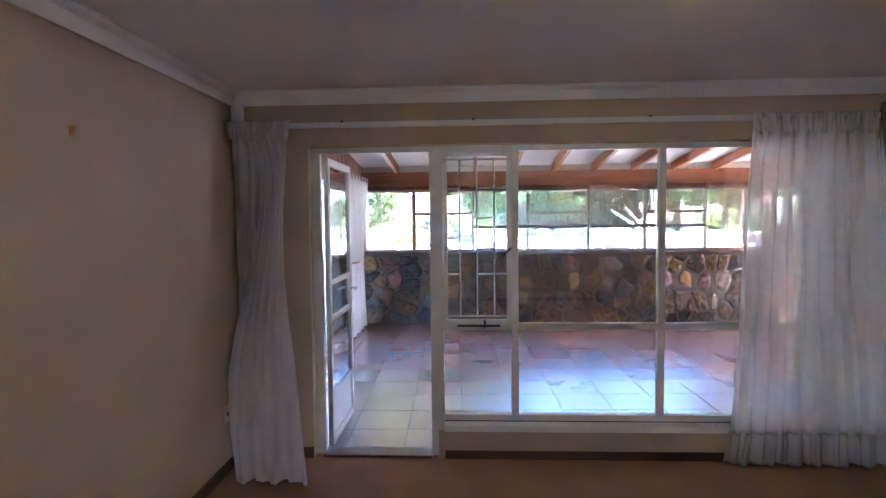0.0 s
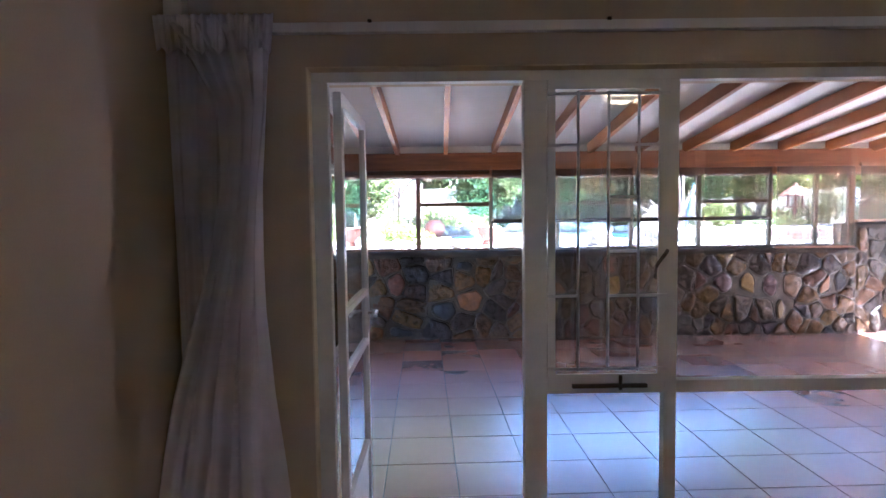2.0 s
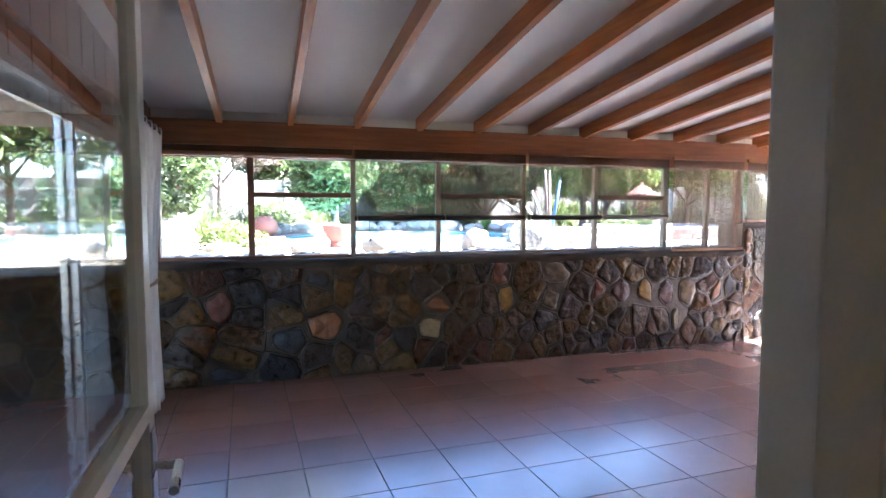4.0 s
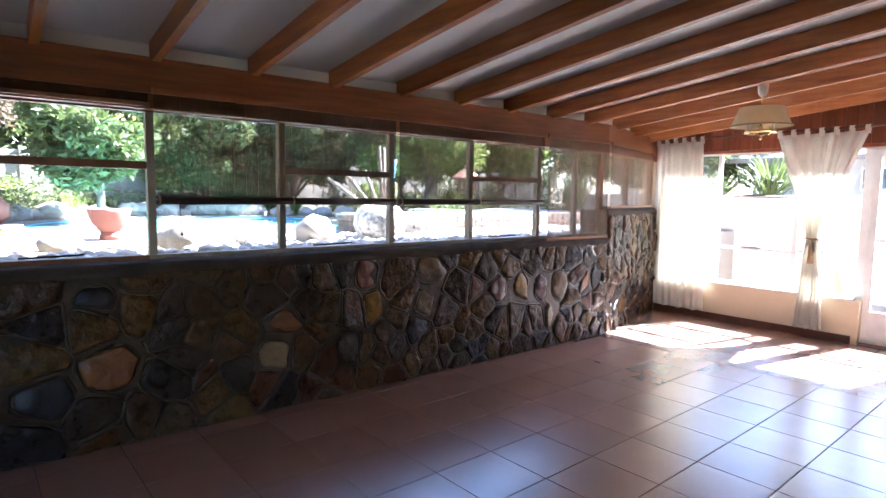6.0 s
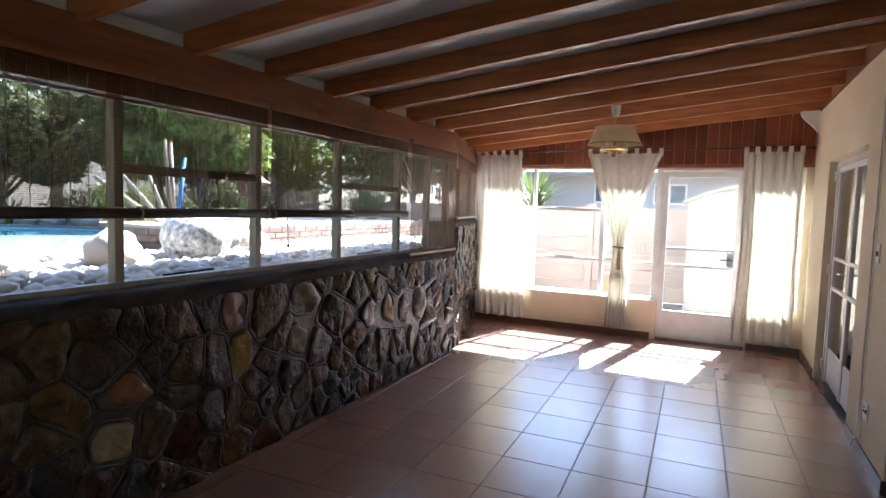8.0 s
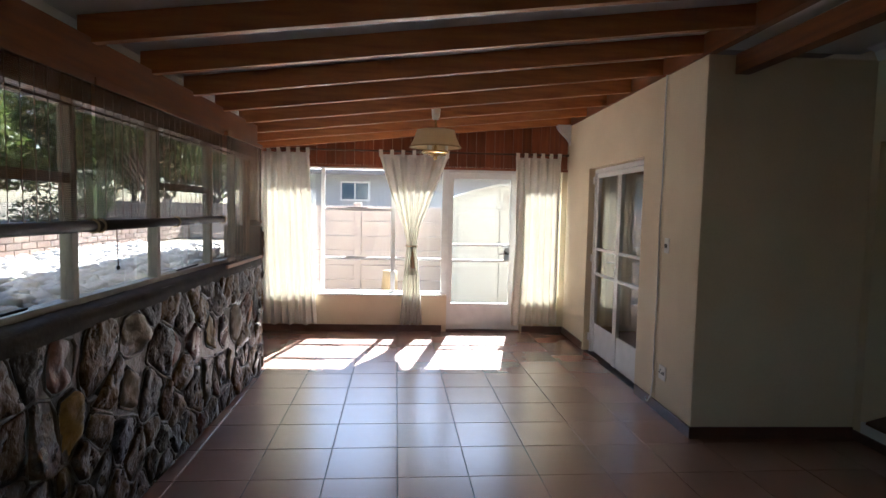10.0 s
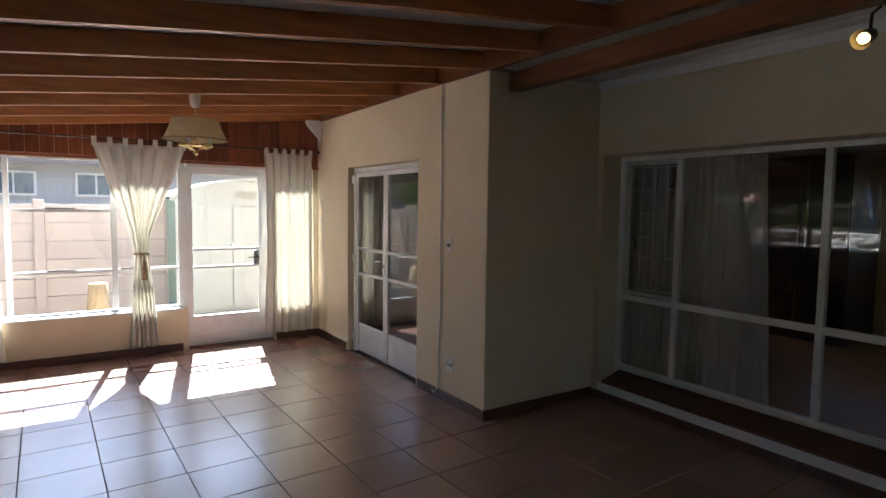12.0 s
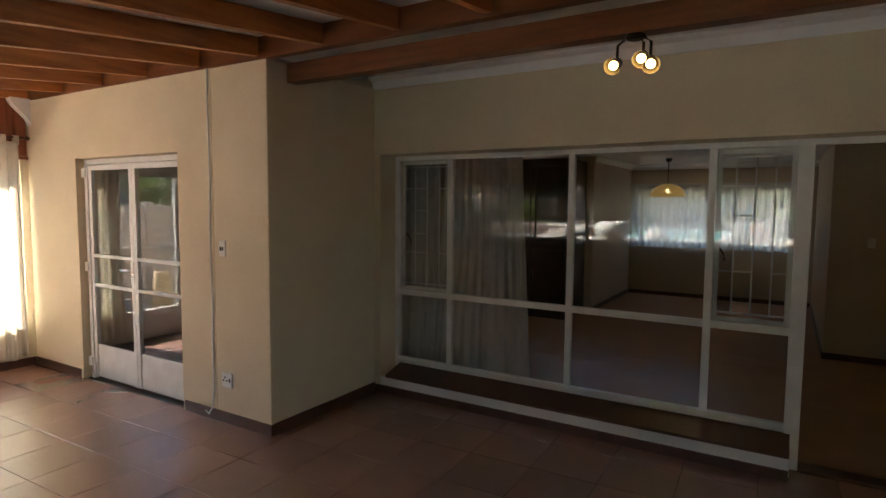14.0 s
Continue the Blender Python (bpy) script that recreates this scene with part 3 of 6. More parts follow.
# The room's lack of light is put into this floor's dark colour.
setting("floor_side_room", boxes((4.9, 2.3, -0.12, FAR_X + 0.23, DOOR_Y - 0.10, 0.004)), SKIRTING, "side room floor coloured dark for the unlit interior")

# far wall with window and door
W = 0.23
setting("threshold_2", boxes((FAR_X, 6.50, -0.01, FAR_X + W, 7.44, 0.018)), SILL_TILE, "brown tile door threshold")
setting("wall_far", boxes((FAR_X, 7.442, 0, FAR_X + W, 9.66, 0.455), (FAR_X, 9.66, 0, FAR_X + W, 10.0, 2.1), (FAR_X, DOOR_Y + 0.001, 0, FAR_X + W, 6.50, 0.455), (FAR_X, DOOR_Y + 0.001, 0.455, FAR_X + W, 6.02, 2.1), (FAR_X + 0.02, DOOR_Y + 0.001, 2.07, FAR_X + W, 10.0, 2.85)), CREAM, "cream plastered end wall under a wide window")
setting("baseboard_sunroom", boxes((FAR_X - 0.012, 7.50, 0, FAR_X, 9.75, 0.085), (FAR_X - 0.012, DOOR_Y + 0.012, 0, FAR_X, 6.48, 0.085), (6.84, DOOR_Y, 0, FAR_X - 0.012, DOOR_Y + 0.012, 0.085), (PIER_X - 0.012, DOOR_Y, 0, 5.28, DOOR_Y + 0.012, 0.085), (PIER_X - 0.012, LIV_OUT + 0.01, 0, PIER_X, DOOR_Y, 0.085), (1.22, LIV_OUT - 0.001, 0, PIER_X - 0.012, LIV_OUT + 0.012, 0.07), (-0.18, LIV_OUT, 0, 0.38, LIV_OUT + 0.012, 0.085), bevel=0.003), SILL_TILE, "brown tile skirting")
pan = setting("panelling", boxes((FAR_X - 0.012, DOOR_Y + 0.002, 2.035, FAR_X + 0.018, 9.86, 2.065)), PLANK_WOOD, "red-brown timber panelling over the windows")
y, k = DOOR_Y + 0.01, 0
while y < 9.84:
    w = 0.115
    bm = bmesh.new()
    top0, top1 = roof_z(y) - 0.004, roof_z(y + w) - 0.004
    x0, x1 = FAR_X - 0.006 - 0.004 * (k % 2), FAR_X + 0.018
    v = [bm.verts.new(p) for p in ((x0, y + 0.002, 2.068), (x0, y + w - 0.002, 2.068), (x0, y + w - 0.002, top1), (x0, y + 0.002, top0), (x1, y + 0.002, 2.068), (x1, y + w - 0.002, 2.068), (x1, y + w - 0.002, top1), (x1, y + 0.002, top0))]
    for q in ((0, 1, 2, 3), (4, 7, 6, 5), (0, 4, 5, 1), (1, 5, 6, 2), (2, 6, 7, 3), (3, 7, 4, 0)):
        bm.faces.new([v[i] for i in q])
    part("plank", bm, PLANK_WOOD, pan)
    y, k = y + w, k + 1
GX = FAR_X + 0.10
far_win = setting("window_2", boxes((GX - 0.02, 7.50, 0.455, GX + 0.02, 9.66, 0.50), (GX - 0.02, 7.46, 2.02, GX + 0.02, 9.66, 2.065), (GX - 0.02, 9.62, 0.5, GX + 0.02, 9.66, 2.02), (GX - 0.02, 7.44, 0.46, GX + 0.02, 7.515, 2.065), bevel=0.004), FR, "white painted steel window")
for y0, y1 in ((8.975, 9.02), (8.095, 8.15)):
    part("mullion", boxes((GX - 0.02, y0, 0.5, GX + 0.02, y1, 2.02), bevel=0.003), FR, far_win)
for y0, y1, zs in ((9.02, 9.62, ()), (8.15, 8.975, (0.89, 1.505)), (7.515, 8.095, (0.89,))):
    for z in zs:
        part("transom", boxes((GX - 0.02, y0, z, GX + 0.02, y1, z + 0.032), bevel=0.003), FR, far_win)
        part("window_stay", boxes((GX - 0.045, y0 + 0.3, z + 0.03, GX - 0.03, y0 + 0.55, z + 0.042)), BLACK_IRON, far_win, "dark window stay")
    cuts = [0.5] + [c for z in zs for c in (z, z + 0.032)] + [2.02]
    for z0, z1 in zip(cuts[::2], cuts[1::2]):
        part("pane", boxes((GX - 0.002, y0, z0, GX + 0.002, y1, z1)), GLASS, far_win)
part("window_sill", boxes((FAR_X - 0.02, 7.50, 0.455, GX - 0.022, 9.655, 0.475), bevel=0.005), CORNICE_WHITE, far_win, "white painted sill")
part("side_light_frame", boxes((GX - 0.02, 6.02, 0.455, GX + 0.02, 6.06, 2.065), (GX - 0.02, 6.455, 0.455, GX + 0.02, 6.498, 2.065), (GX - 0.02, 6.06, 0.455, GX + 0.02, 6.455, 0.50), (GX - 0.02, 6.06, 2.02, GX + 0.02, 6.455, 2.065), bevel=0.003), FR, far_win)
part("pane", boxes((GX - 0.002, 6.06, 0.50, GX + 0.002, 6.455, 2.02)), GLASS, far_win)
d2 = setting("door_2", boxes((GX - 0.02, 6.50, 0.02, GX + 0.02, 6.65, 2.0), (GX - 0.02, 7.375, 0.02, GX + 0.02, 7.44, 2.0), (GX - 0.02, 6.65, 1.93, GX + 0.02, 7.375, 2.0), (GX - 0.02, 6.65, 0.02, GX + 0.02, 7.375, 0.355), (FAR_X, 6.50, 2.0, GX + 0.03, 7.44, 2.04), bevel=0.003), FR, "white steel outer door with large panes")
for z in (0.885, 1.085):
    part("rail", boxes((GX - 0.018, 6.65, z, GX + 0.018, 7.375, z + 0.024)), FR, d2)
for z0, z1 in ((0.355, 0.885), (0.909, 1.085), (1.109, 1.93)):
    part("pane", boxes((GX - 0.002, 6.65, z0, GX + 0.002, 7.375, z1)), GLASS, d2)
lock = part("lock_box", boxes((GX - 0.05, 6.655, 0.91, GX - 0.02, 6.72, 1.08), bevel=0.004), CHROME, d2, "grey steel lock box")
part("door_handle", tube(bmesh.new(), [(GX - 0.05, 6.69, 1.0), (GX - 0.085, 6.69, 1.0), (GX - 0.085, 6.79, 0.995)], 0.008, 8), BLACK_IRON, lock)

# glazed double doors
fy = DOOR_Y - 0.09
fd = setting("door_3", boxes((5.33, fy - 0.03, 0.0, 5.37, fy + 0.03, 1.99), (6.735, fy - 0.03, 0.0, 6.78, fy + 0.03, 1.99), (5.33, fy - 0.03, 1.965, 6.78, fy + 0.03, 2.01), bevel=0.003), FR, "white glazed steel double doors, closed")
for x0, x1 in ((5.372, 6.05), (6.055, 6.733)):
    lf = part("door_leaf", boxes((x0, fy - 0.018, 0.02, x0 + 0.045, fy + 0.018, 1.96), (x1 - 0.045, fy - 0.018, 0.02, x1, fy + 0.018, 1.96), (x0 + 0.045, fy - 0.018, 1.915, x1 - 0.045, fy + 0.018, 1.96), (x0 + 0.045, fy - 0.012, 0.02, x1 - 0.045, fy + 0.008, 0.325), (x0 + 0.045, fy - 0.018, 0.86, x1 - 0.045, fy + 0.018, 0.888), (x0 + 0.045, fy - 0.018, 1.13, x1 - 0.045, fy + 0.018, 1.158), bevel=0.003), FR, fd)
    for z0, z1 in ((0.325, 0.86), (0.888, 1.13), (1.158, 1.915)):
        part("pane", boxes((x0 + 0.045, fy - 0.002, z0, x1 - 0.045, fy + 0.002, z1)), GLASS, lf)
part("lock_plate", boxes((6.06, fy + 0.018, 0.93, 6.10, fy + 0.024, 1.12)), CHROME, fd)
part("door_handle", tube(bmesh.new(), [(6.08, fy + 0.02, 1.05), (6.08, fy + 0.06, 1.05), (6.19, fy + 0.065, 1.045)], 0.008, 8), CHROME, fd, "chrome lever handle")
for z in (0.12, 1.0, 1.85):
    part("hinge", boxes((6.745, fy + 0.03, z, 6.80, fy + 0.045, z + 0.08)), FR, fd)

# left end: sliding glass door
setting("wall_end", boxes((LEFT_X - 0.2, LIV_OUT, 0, LEFT_X, 5.6, 2.8), (LEFT_X - 0.2, 5.6, 2.05, LEFT_X - 0.02, 10.0, 2.85), (LEFT_X - 0.2, 9.3, 0, LEFT_X - 0.02, 10.0, 2.05)), CREAM, "end wall over the sliding door")
pan2 = setting("panelling_end", boxes((LEFT_X - 0.02, 5.6, 2.04, LEFT_X + 0.012, 9.4, 2.07)), PLANK_WOOD, "orange-brown timber panelling over the sliding door")
y, k = 5.6, 0
while y < 9.45:
    w = 0.115
    bm = bmesh.new()
    x0, x1 = LEFT_X - 0.018, LEFT_X + 0.008 + 0.004 * (k % 2)
    tops = (roof_z(y) - 0.004, roof_z(y + w) - 0.004)
    v = [bm.verts.new(p) for p in ((x0, y + 0.002, 2.073), (x0, y + w - 0.002, 2.073), (x0, y + w - 0.002, tops[1]), (x0, y + 0.002, tops[0]), (x1, y + 0.002, 2.073), (x1, y + w - 0.002, 2.073), (x1, y + w - 0.002, tops[1]), (x1, y + 0.002, tops[0]))]
    for q in ((0, 1, 2, 3), (4, 7, 6, 5), (0, 4, 5, 1), (1, 5, 6, 2), (2, 6, 7, 3), (3, 7, 4, 0)):
        bm.faces.new([v[i] for i in q])
    part("plank", bm, PLANK_WOOD, pan2)
    y, k = y + w, k + 1
slide = setting("door_4", boxes((LEFT_X - 0.10, 5.6, 0.0, LEFT_X - 0.01, 9.3, 0.045), (LEFT_X - 0.10, 5.6, 2.0, LEFT_X - 0.02, 9.3, 2.04), bevel=0.003), CHROME, "aluminium sliding glass door")
for y0, y1, x in ((5.6, 7.5, -0.035), (7.42, 9.3, -0.075)):
    lf = part("sliding_leaf", boxes((LEFT_X + x - 0.015, y0, 0.045, LEFT_X + x + 0.015, y0 + 0.05, 2.0), (LEFT_X + x - 0.015, y1 - 0.05, 0.045, LEFT_X + x + 0.015, y1, 2.0), (LEFT_X + x - 0.015, y0 + 0.05, 0.045, LEFT_X + x + 0.015, y1 - 0.05, 0.11), (LEFT_X + x - 0.015, y0 + 0.05, 1.95, LEFT_X + x + 0.015, y1 - 0.05, 2.0)), CHROME, slide)
    part("pane", boxes((LEFT_X + x - 0.002, y0 + 0.05, 0.11, LEFT_X + x + 0.002, y1 - 0.05, 1.95)), GLASS, lf)

# beam and windows over the stone wall; the last stretch turns outwards
BEND = math.atan2(END_Y - STONE_Y, FAR_X - BEND_X)
turned = Matrix.Translation((BEND_X, STONE_Y, 0)) @ Matrix.Rotation(BEND, 4, "Z")
LONG = math.hypot(END_Y - STONE_Y, FAR_X - BEND_X)


def bend(bm):
    """Moves a mesh built along x from the bend at y = 0 into the turned stretch."""
    bmesh.ops.transform(bm, matrix=turned, verts=bm.verts[:])
    return bm


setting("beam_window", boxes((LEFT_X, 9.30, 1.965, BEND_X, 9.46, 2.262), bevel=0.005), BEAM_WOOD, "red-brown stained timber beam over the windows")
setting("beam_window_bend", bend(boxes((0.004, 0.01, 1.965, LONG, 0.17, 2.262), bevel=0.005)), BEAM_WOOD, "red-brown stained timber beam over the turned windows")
setting("wall_above_beam", boxes((LEFT_X - 0.2, 9.40, 2.25, BEND_X + 0.1, 9.50, 2.42)), BOARD_WHITE, "white board between rafters")
setting("wall_above_beam_bend", bend(boxes((0.0, 0.12, 2.25, LONG + 0.2, 0.2, 2.46))), BOARD_WHITE, "white board between rafters")
GY = 9.40
garden_win = setting("window_3", boxes((LEFT_X, GY - 0.025, 1.07, 1.455, GY + 0.025, 1.105), (LEFT_X, GY - 0.025, 1.955, BEND_X, GY + 0.025, 1.975), (LEFT_X, GY - 0.03, 1.105, LEFT_X + 0.06, GY + 0.03, 1.955), bevel=0.003), FRAME_WOOD, "varnished timber window band over the stone wall")
part("bottom_rail", boxes((1.456, GY - 0.026, 1.07, BEND_X, GY + 0.026, 1.106), bevel=0.003), FRAME_PALE, garden_win, "pale bottom rail in the toned-down frame paint")
cuts = [(LEFT_X + 0.06, 0), (0.56, 0.055), (1.455, 0.045), (2.275, 0.045), (3.175, 0.045), (4.005, 0.045), (4.88, 0.045), (5.45, 0.04), (BEND_X - 0.03, 0.06)]
for i, (x, w) in enumerate(cuts):
    if w:
        part("mullion", boxes((x, GY - 0.028, 1.107, x + w, GY + 0.028, 1.955), bevel=0.003), FRAME_PALE if 1.4 < x < 5.5 else FRAME_WOOD, garden_win)
    if i + 1 < len(cuts):
        x0, x1 = x + w, cuts[i + 1][0]
        if i in (1, 3, 5):
            part("transom", boxes((x0, GY - 0.025, 1.62, x1, GY + 0.025, 1.665), bevel=0.003), FRAME_WOOD, garden_win)
            part("pane", boxes((x0, GY - 0.002, 1.105, x1, GY + 0.002, 1.62)), GLASS, garden_win)
            part("pane", boxes((x0, GY - 0.002, 1.665, x1, GY + 0.002, 1.955)), GLASS, garden_win)
            part("window_stay", tube(bmesh.new(), [(x0 + 0.2, GY - 0.04, 1.12), (x0 + 0.45, GY - 0.045, 1.125), (x0 + 0.5, GY - 0.06, 1.13)], 0.006, 6), BLACK_IRON, garden_win, "dark window stay")
        else:
            part("pane", boxes((x0, GY - 0.002, 1.105, x1, GY + 0.002, 1.955)), GLASS, garden_win)
bend_win = setting("window_4", bend(boxes((0.0, 0.08, 1.36, LONG, 0.13, 1.395), (0.0, 0.08, 1.955, LONG, 0.13, 1.975), (LONG - 0.05, 0.08, 1.395, LONG, 0.13, 1.955), (0.85, 0.08, 1.395, 0.9, 0.13, 1.955), bevel=0.003)), FRAME_WOOD, "varnished timber window band on the turned wall")
for x0, x1 in ((0.0, 0.85), (0.9, LONG - 0.05)):
    part("pane", bend(boxes((x0, 0.103, 1.395, x1, 0.107, 1.955))), GLASS, bend_win)

# stone wall core; its stones come last
core = setting("wall_stone", boxes((LEFT_X - 0.2, STONE_Y - 0.010, -0.1, BEND_X + 0.05, STONE_Y + 0.30, 1.065)), MORTAR, "low wall of varnished irregular field stones")
core_bend = setting("wall_stone_bend", bend(boxes((0.0, -0.010, -0.1, LONG + 0.2, 0.30, 1.355))), MORTAR, "higher stretch of the varnished field stone wall")


def coping(x0, x1, z):
    """A hand-trowelled rounded cement cap."""
    bm = bmesh.new()
    n, prof = 60, [(-0.055, -0.05), (-0.06, -0.015), (-0.045, 0.018), (-0.01, 0.032), (0.09, 0.034)]
    rings = []
    for i in range(n + 1):
        x = x0 + (x1 - x0) * i / n
        w = [0.012 * noise.noise(Vector((x * 5, k * 2.0, z))) for k in range(len(prof))]
        rings.append([bm.verts.new((x, a + q, z + b + q * 0.6)) for (a, b), q in zip(prof, w)])
    for r0, r1 in zip(rings, rings[1:]):
        for k in range(len(prof) - 1):
            bm.faces.new((r0[k], r1[k], r1[k + 1], r0[k + 1]))
    return bm


bm = coping(LEFT_X, BEND_X, 1.045)
bmesh.ops.translate(bm, vec=(0, STONE_Y + 0.03, 0), verts=bm.verts[:])
part("coping", bm, CEMENT, core, "dark rounded cement coping", True)
bm = coping(-0.02, LONG, 1.335)
bmesh.ops.translate(bm, vec=(0, 0.03, 0), verts=bm.verts[:])
part("coping", bend(bm), CEMENT, core_bend, "dark rounded cement coping", True)
setting("floor_bed", boxes((LEFT_X - 0.2, 4.60, -0.12, FAR_X + 0.23, 9.9, -0.003)), GROUT, "dark grout between floor tiles")

# ---- outside: garden ----
G = 0.98          # the garden lies higher than the rooms
setting("ground", boxes((-400, -400, -0.5, 400, 400, -0.14)), GRASS, "dry garden ground that reaches the horizon")
pool_rim = [(3.85 + 2.78 * math.copysign(abs(math.cos(a)) ** 0.85, math.cos(a)), 15.4 + 2.8 * math.copysign(abs(math.sin(a)) ** 0.85, math.sin(a))) for a in (k * math.tau / 56 for k in range(56))]


def sheet_with_hole(name, outer, z, material, label, thick=0.0):
    """A flat sheet inside a rectangle with the pool left open."""
    bm = bmesh.new()
    cx, cy = 3.85, 15.4
    x0, y0, x1, y1 = outer
    ring = [bm.verts.new((x, y, z)) for x, y in pool_rim]
    low = [bm.verts.new((x, y, z - 1.2)) for x, y in pool_rim]
    out = []
    for x, y in pool_rim:
        d = Vector((x - cx, y - cy))
        k = min(((x1 if d.x > 0 else x0) - cx) / d.x if abs(d.x) > 1e-6 else 1e9, ((y1 if d.y > 0 else y0) - cy) / d.y if abs(d.y) > 1e-6 else 1e9)
        out.append(bm.verts.new((cx + d.x * k, cy + d.y * k, z)))
    for i in range(56):
        j = (i + 1) % 56
        bm.faces.new((ring[i], ring[j], out[j], out[i]))
        bm.faces.new((low[i], low[j], ring[j], ring[i]))
    return setting(name, bm, material, label)


sheet_with_hole("garden_bed", (-40, 10.2, 60, 90), G - 0.02, GRASS, "dry soil and thin lawn of the raised garden")
bm = bmesh.new()
bm.faces.new([bm.verts.new((x, y, G - 0.02)) for x, y in ((-40, 9.62), (5.85, 9.62), (7.8, 10.15), (7.8, 10.2), (-40, 10.2))])
setting("bed_strip", bm, GRASS, "dry soil along the house wall")
setting("bank_edge", boxes((7.8, 10.12, -0.14, 60, 10.2, G - 0.03)), CONCRETE, "retaining face under the garden")
bm = bmesh.new()
bm.faces.new([bm.verts.new((x, y, G - 1.2)) for x, y in pool_rim])
setting("pool_floor", bm, POOL_PAINT, "pale blue painted pool floor")
bm = bmesh.new()
for (xa, ya), (xb, yb) in zip(pool_rim, pool_rim[1:] + pool_rim[:1]):
    bm.faces.new([bm.verts.new(p) for p in ((xa, ya, G - 1.2), (xb, yb, G - 1.2), (xb, yb, G - 0.03), (xa, ya, G - 0.03))])
bmesh.ops.scale(bm, vec=(0.998, 0.999, 1), verts=bm.verts[:])
setting("pool_wall", bm, POOL_PAINT, "pale blue painted pool wall")
wm, wt, wb = nodes_of("pool_water")
wb.inputs["Base Color"].default_value = (0.22, 0.55, 0.58, 1)
wb.inputs["Roughness"].default_value = 0.04
wns, wbp = wt.nodes.new("ShaderNodeTexNoise"), wt.nodes.new("ShaderNodeBump")
wns.inputs["Scale"].default_value = 4.0
wbp.inputs["Strength"].default_value = 0.12
wt.links.new(wns.outputs["Fac"], wbp.inputs["Height"])
wt.links.new(wbp.outputs["Normal"], wb.inputs["Normal"])
bm = bmesh.new()
bm.faces.new([bm.verts.new((x, y, G - 0.04)) for x, y in pool_rim])
setting("water", bm, wm, "turquoise swimming pool water")
# paving slabs round the pool
rnd = random.Random(3)
paved = sheet_with_hole("paving", (0.2, 11.5, 8.6, 18.8), G - 0.008, PAVED, "pinkish paved pool surround")
bm = bmesh.new()
for (xa, ya), (xb, yb) in zip(pool_rim, pool_rim[1:] + pool_rim[:1]):
    ca = Vector((xa - 3.85, ya - 15.4)).normalized() * 0.28
    cb = Vector((xb - 3.85, yb - 15.4)).normalized() * 0.28
    b2 = bmesh.new()
    lo = [b2.verts.new(p) for p in ((xa, ya, G - 0.03), (xb, yb, G - 0.03), (xb + cb.x, yb + cb.y, G - 0.03), (xa + ca.x, ya + ca.y, G - 0.03))]
    hi = [b2.verts.new((v.co.x, v.co.y, G + 0.006)) for v in lo]
    b2.faces.new(hi)
    for k in range(4):
        b2.faces.new((lo[k], lo[(k + 1) % 4], hi[(k + 1) % 4], hi[k]))
    bmesh.ops.scale(b2, vec=(0.985, 0.985, 1), space=Matrix.Translation(-sum((v.co for v in lo), Vector()) / 4), verts=b2.verts[:])
    part("coping_slab", b2, PAVE, paved)


def leaves(name, clumps, count, size, material, parent, seed, blade=0.6):
    """Many small leaves in uneven clumps of (centre, radii)."""
    rnd = random.Random(seed)
    verts, faces = [], []
    for _ in range(count):
        c, r = rnd.choice(clumps)
        d = Vector((rnd.gauss(0, 1), rnd.gauss(0, 1), rnd.gauss(0, 1))).normalized()
        k = rnd.uniform(0.45, 1.0) ** 0.5 * (1 + 0.35 * noise.noise(d * 2.2 + Vector(c)))
        p = Vector((c[0] + d.x * r[0] * k, c[1] + d.y * r[1] * k, c[2] + d.z * r[2] * k))
        u = Vector((rnd.gauss(0, 1), rnd.gauss(0, 1), rnd.gauss(0, 0.7))).normalized() * size * rnd.uniform(0.6, 1.3)
        w = u.cross(Vector((rnd.gauss(0, 1), rnd.gauss(0, 1), rnd.gauss(0, 1)))).normalized() * u.length * blade
        i = len(verts)
        verts += [p - u, p + w * 0.5, p + u, p - w * 0.5]
        faces.append((i, i + 1, i + 2, i + 3))
    me = bpy.data.meshes.new(name)
    me.from_pydata(verts, [], faces)
    me.materials.append(material)
    ob = new(name, me)
    if parent:
        ob.parent = parent
        if parent.type == "EMPTY":
            ob.matrix_parent_inverse = Matrix.Translation(-parent.location)
    return ob


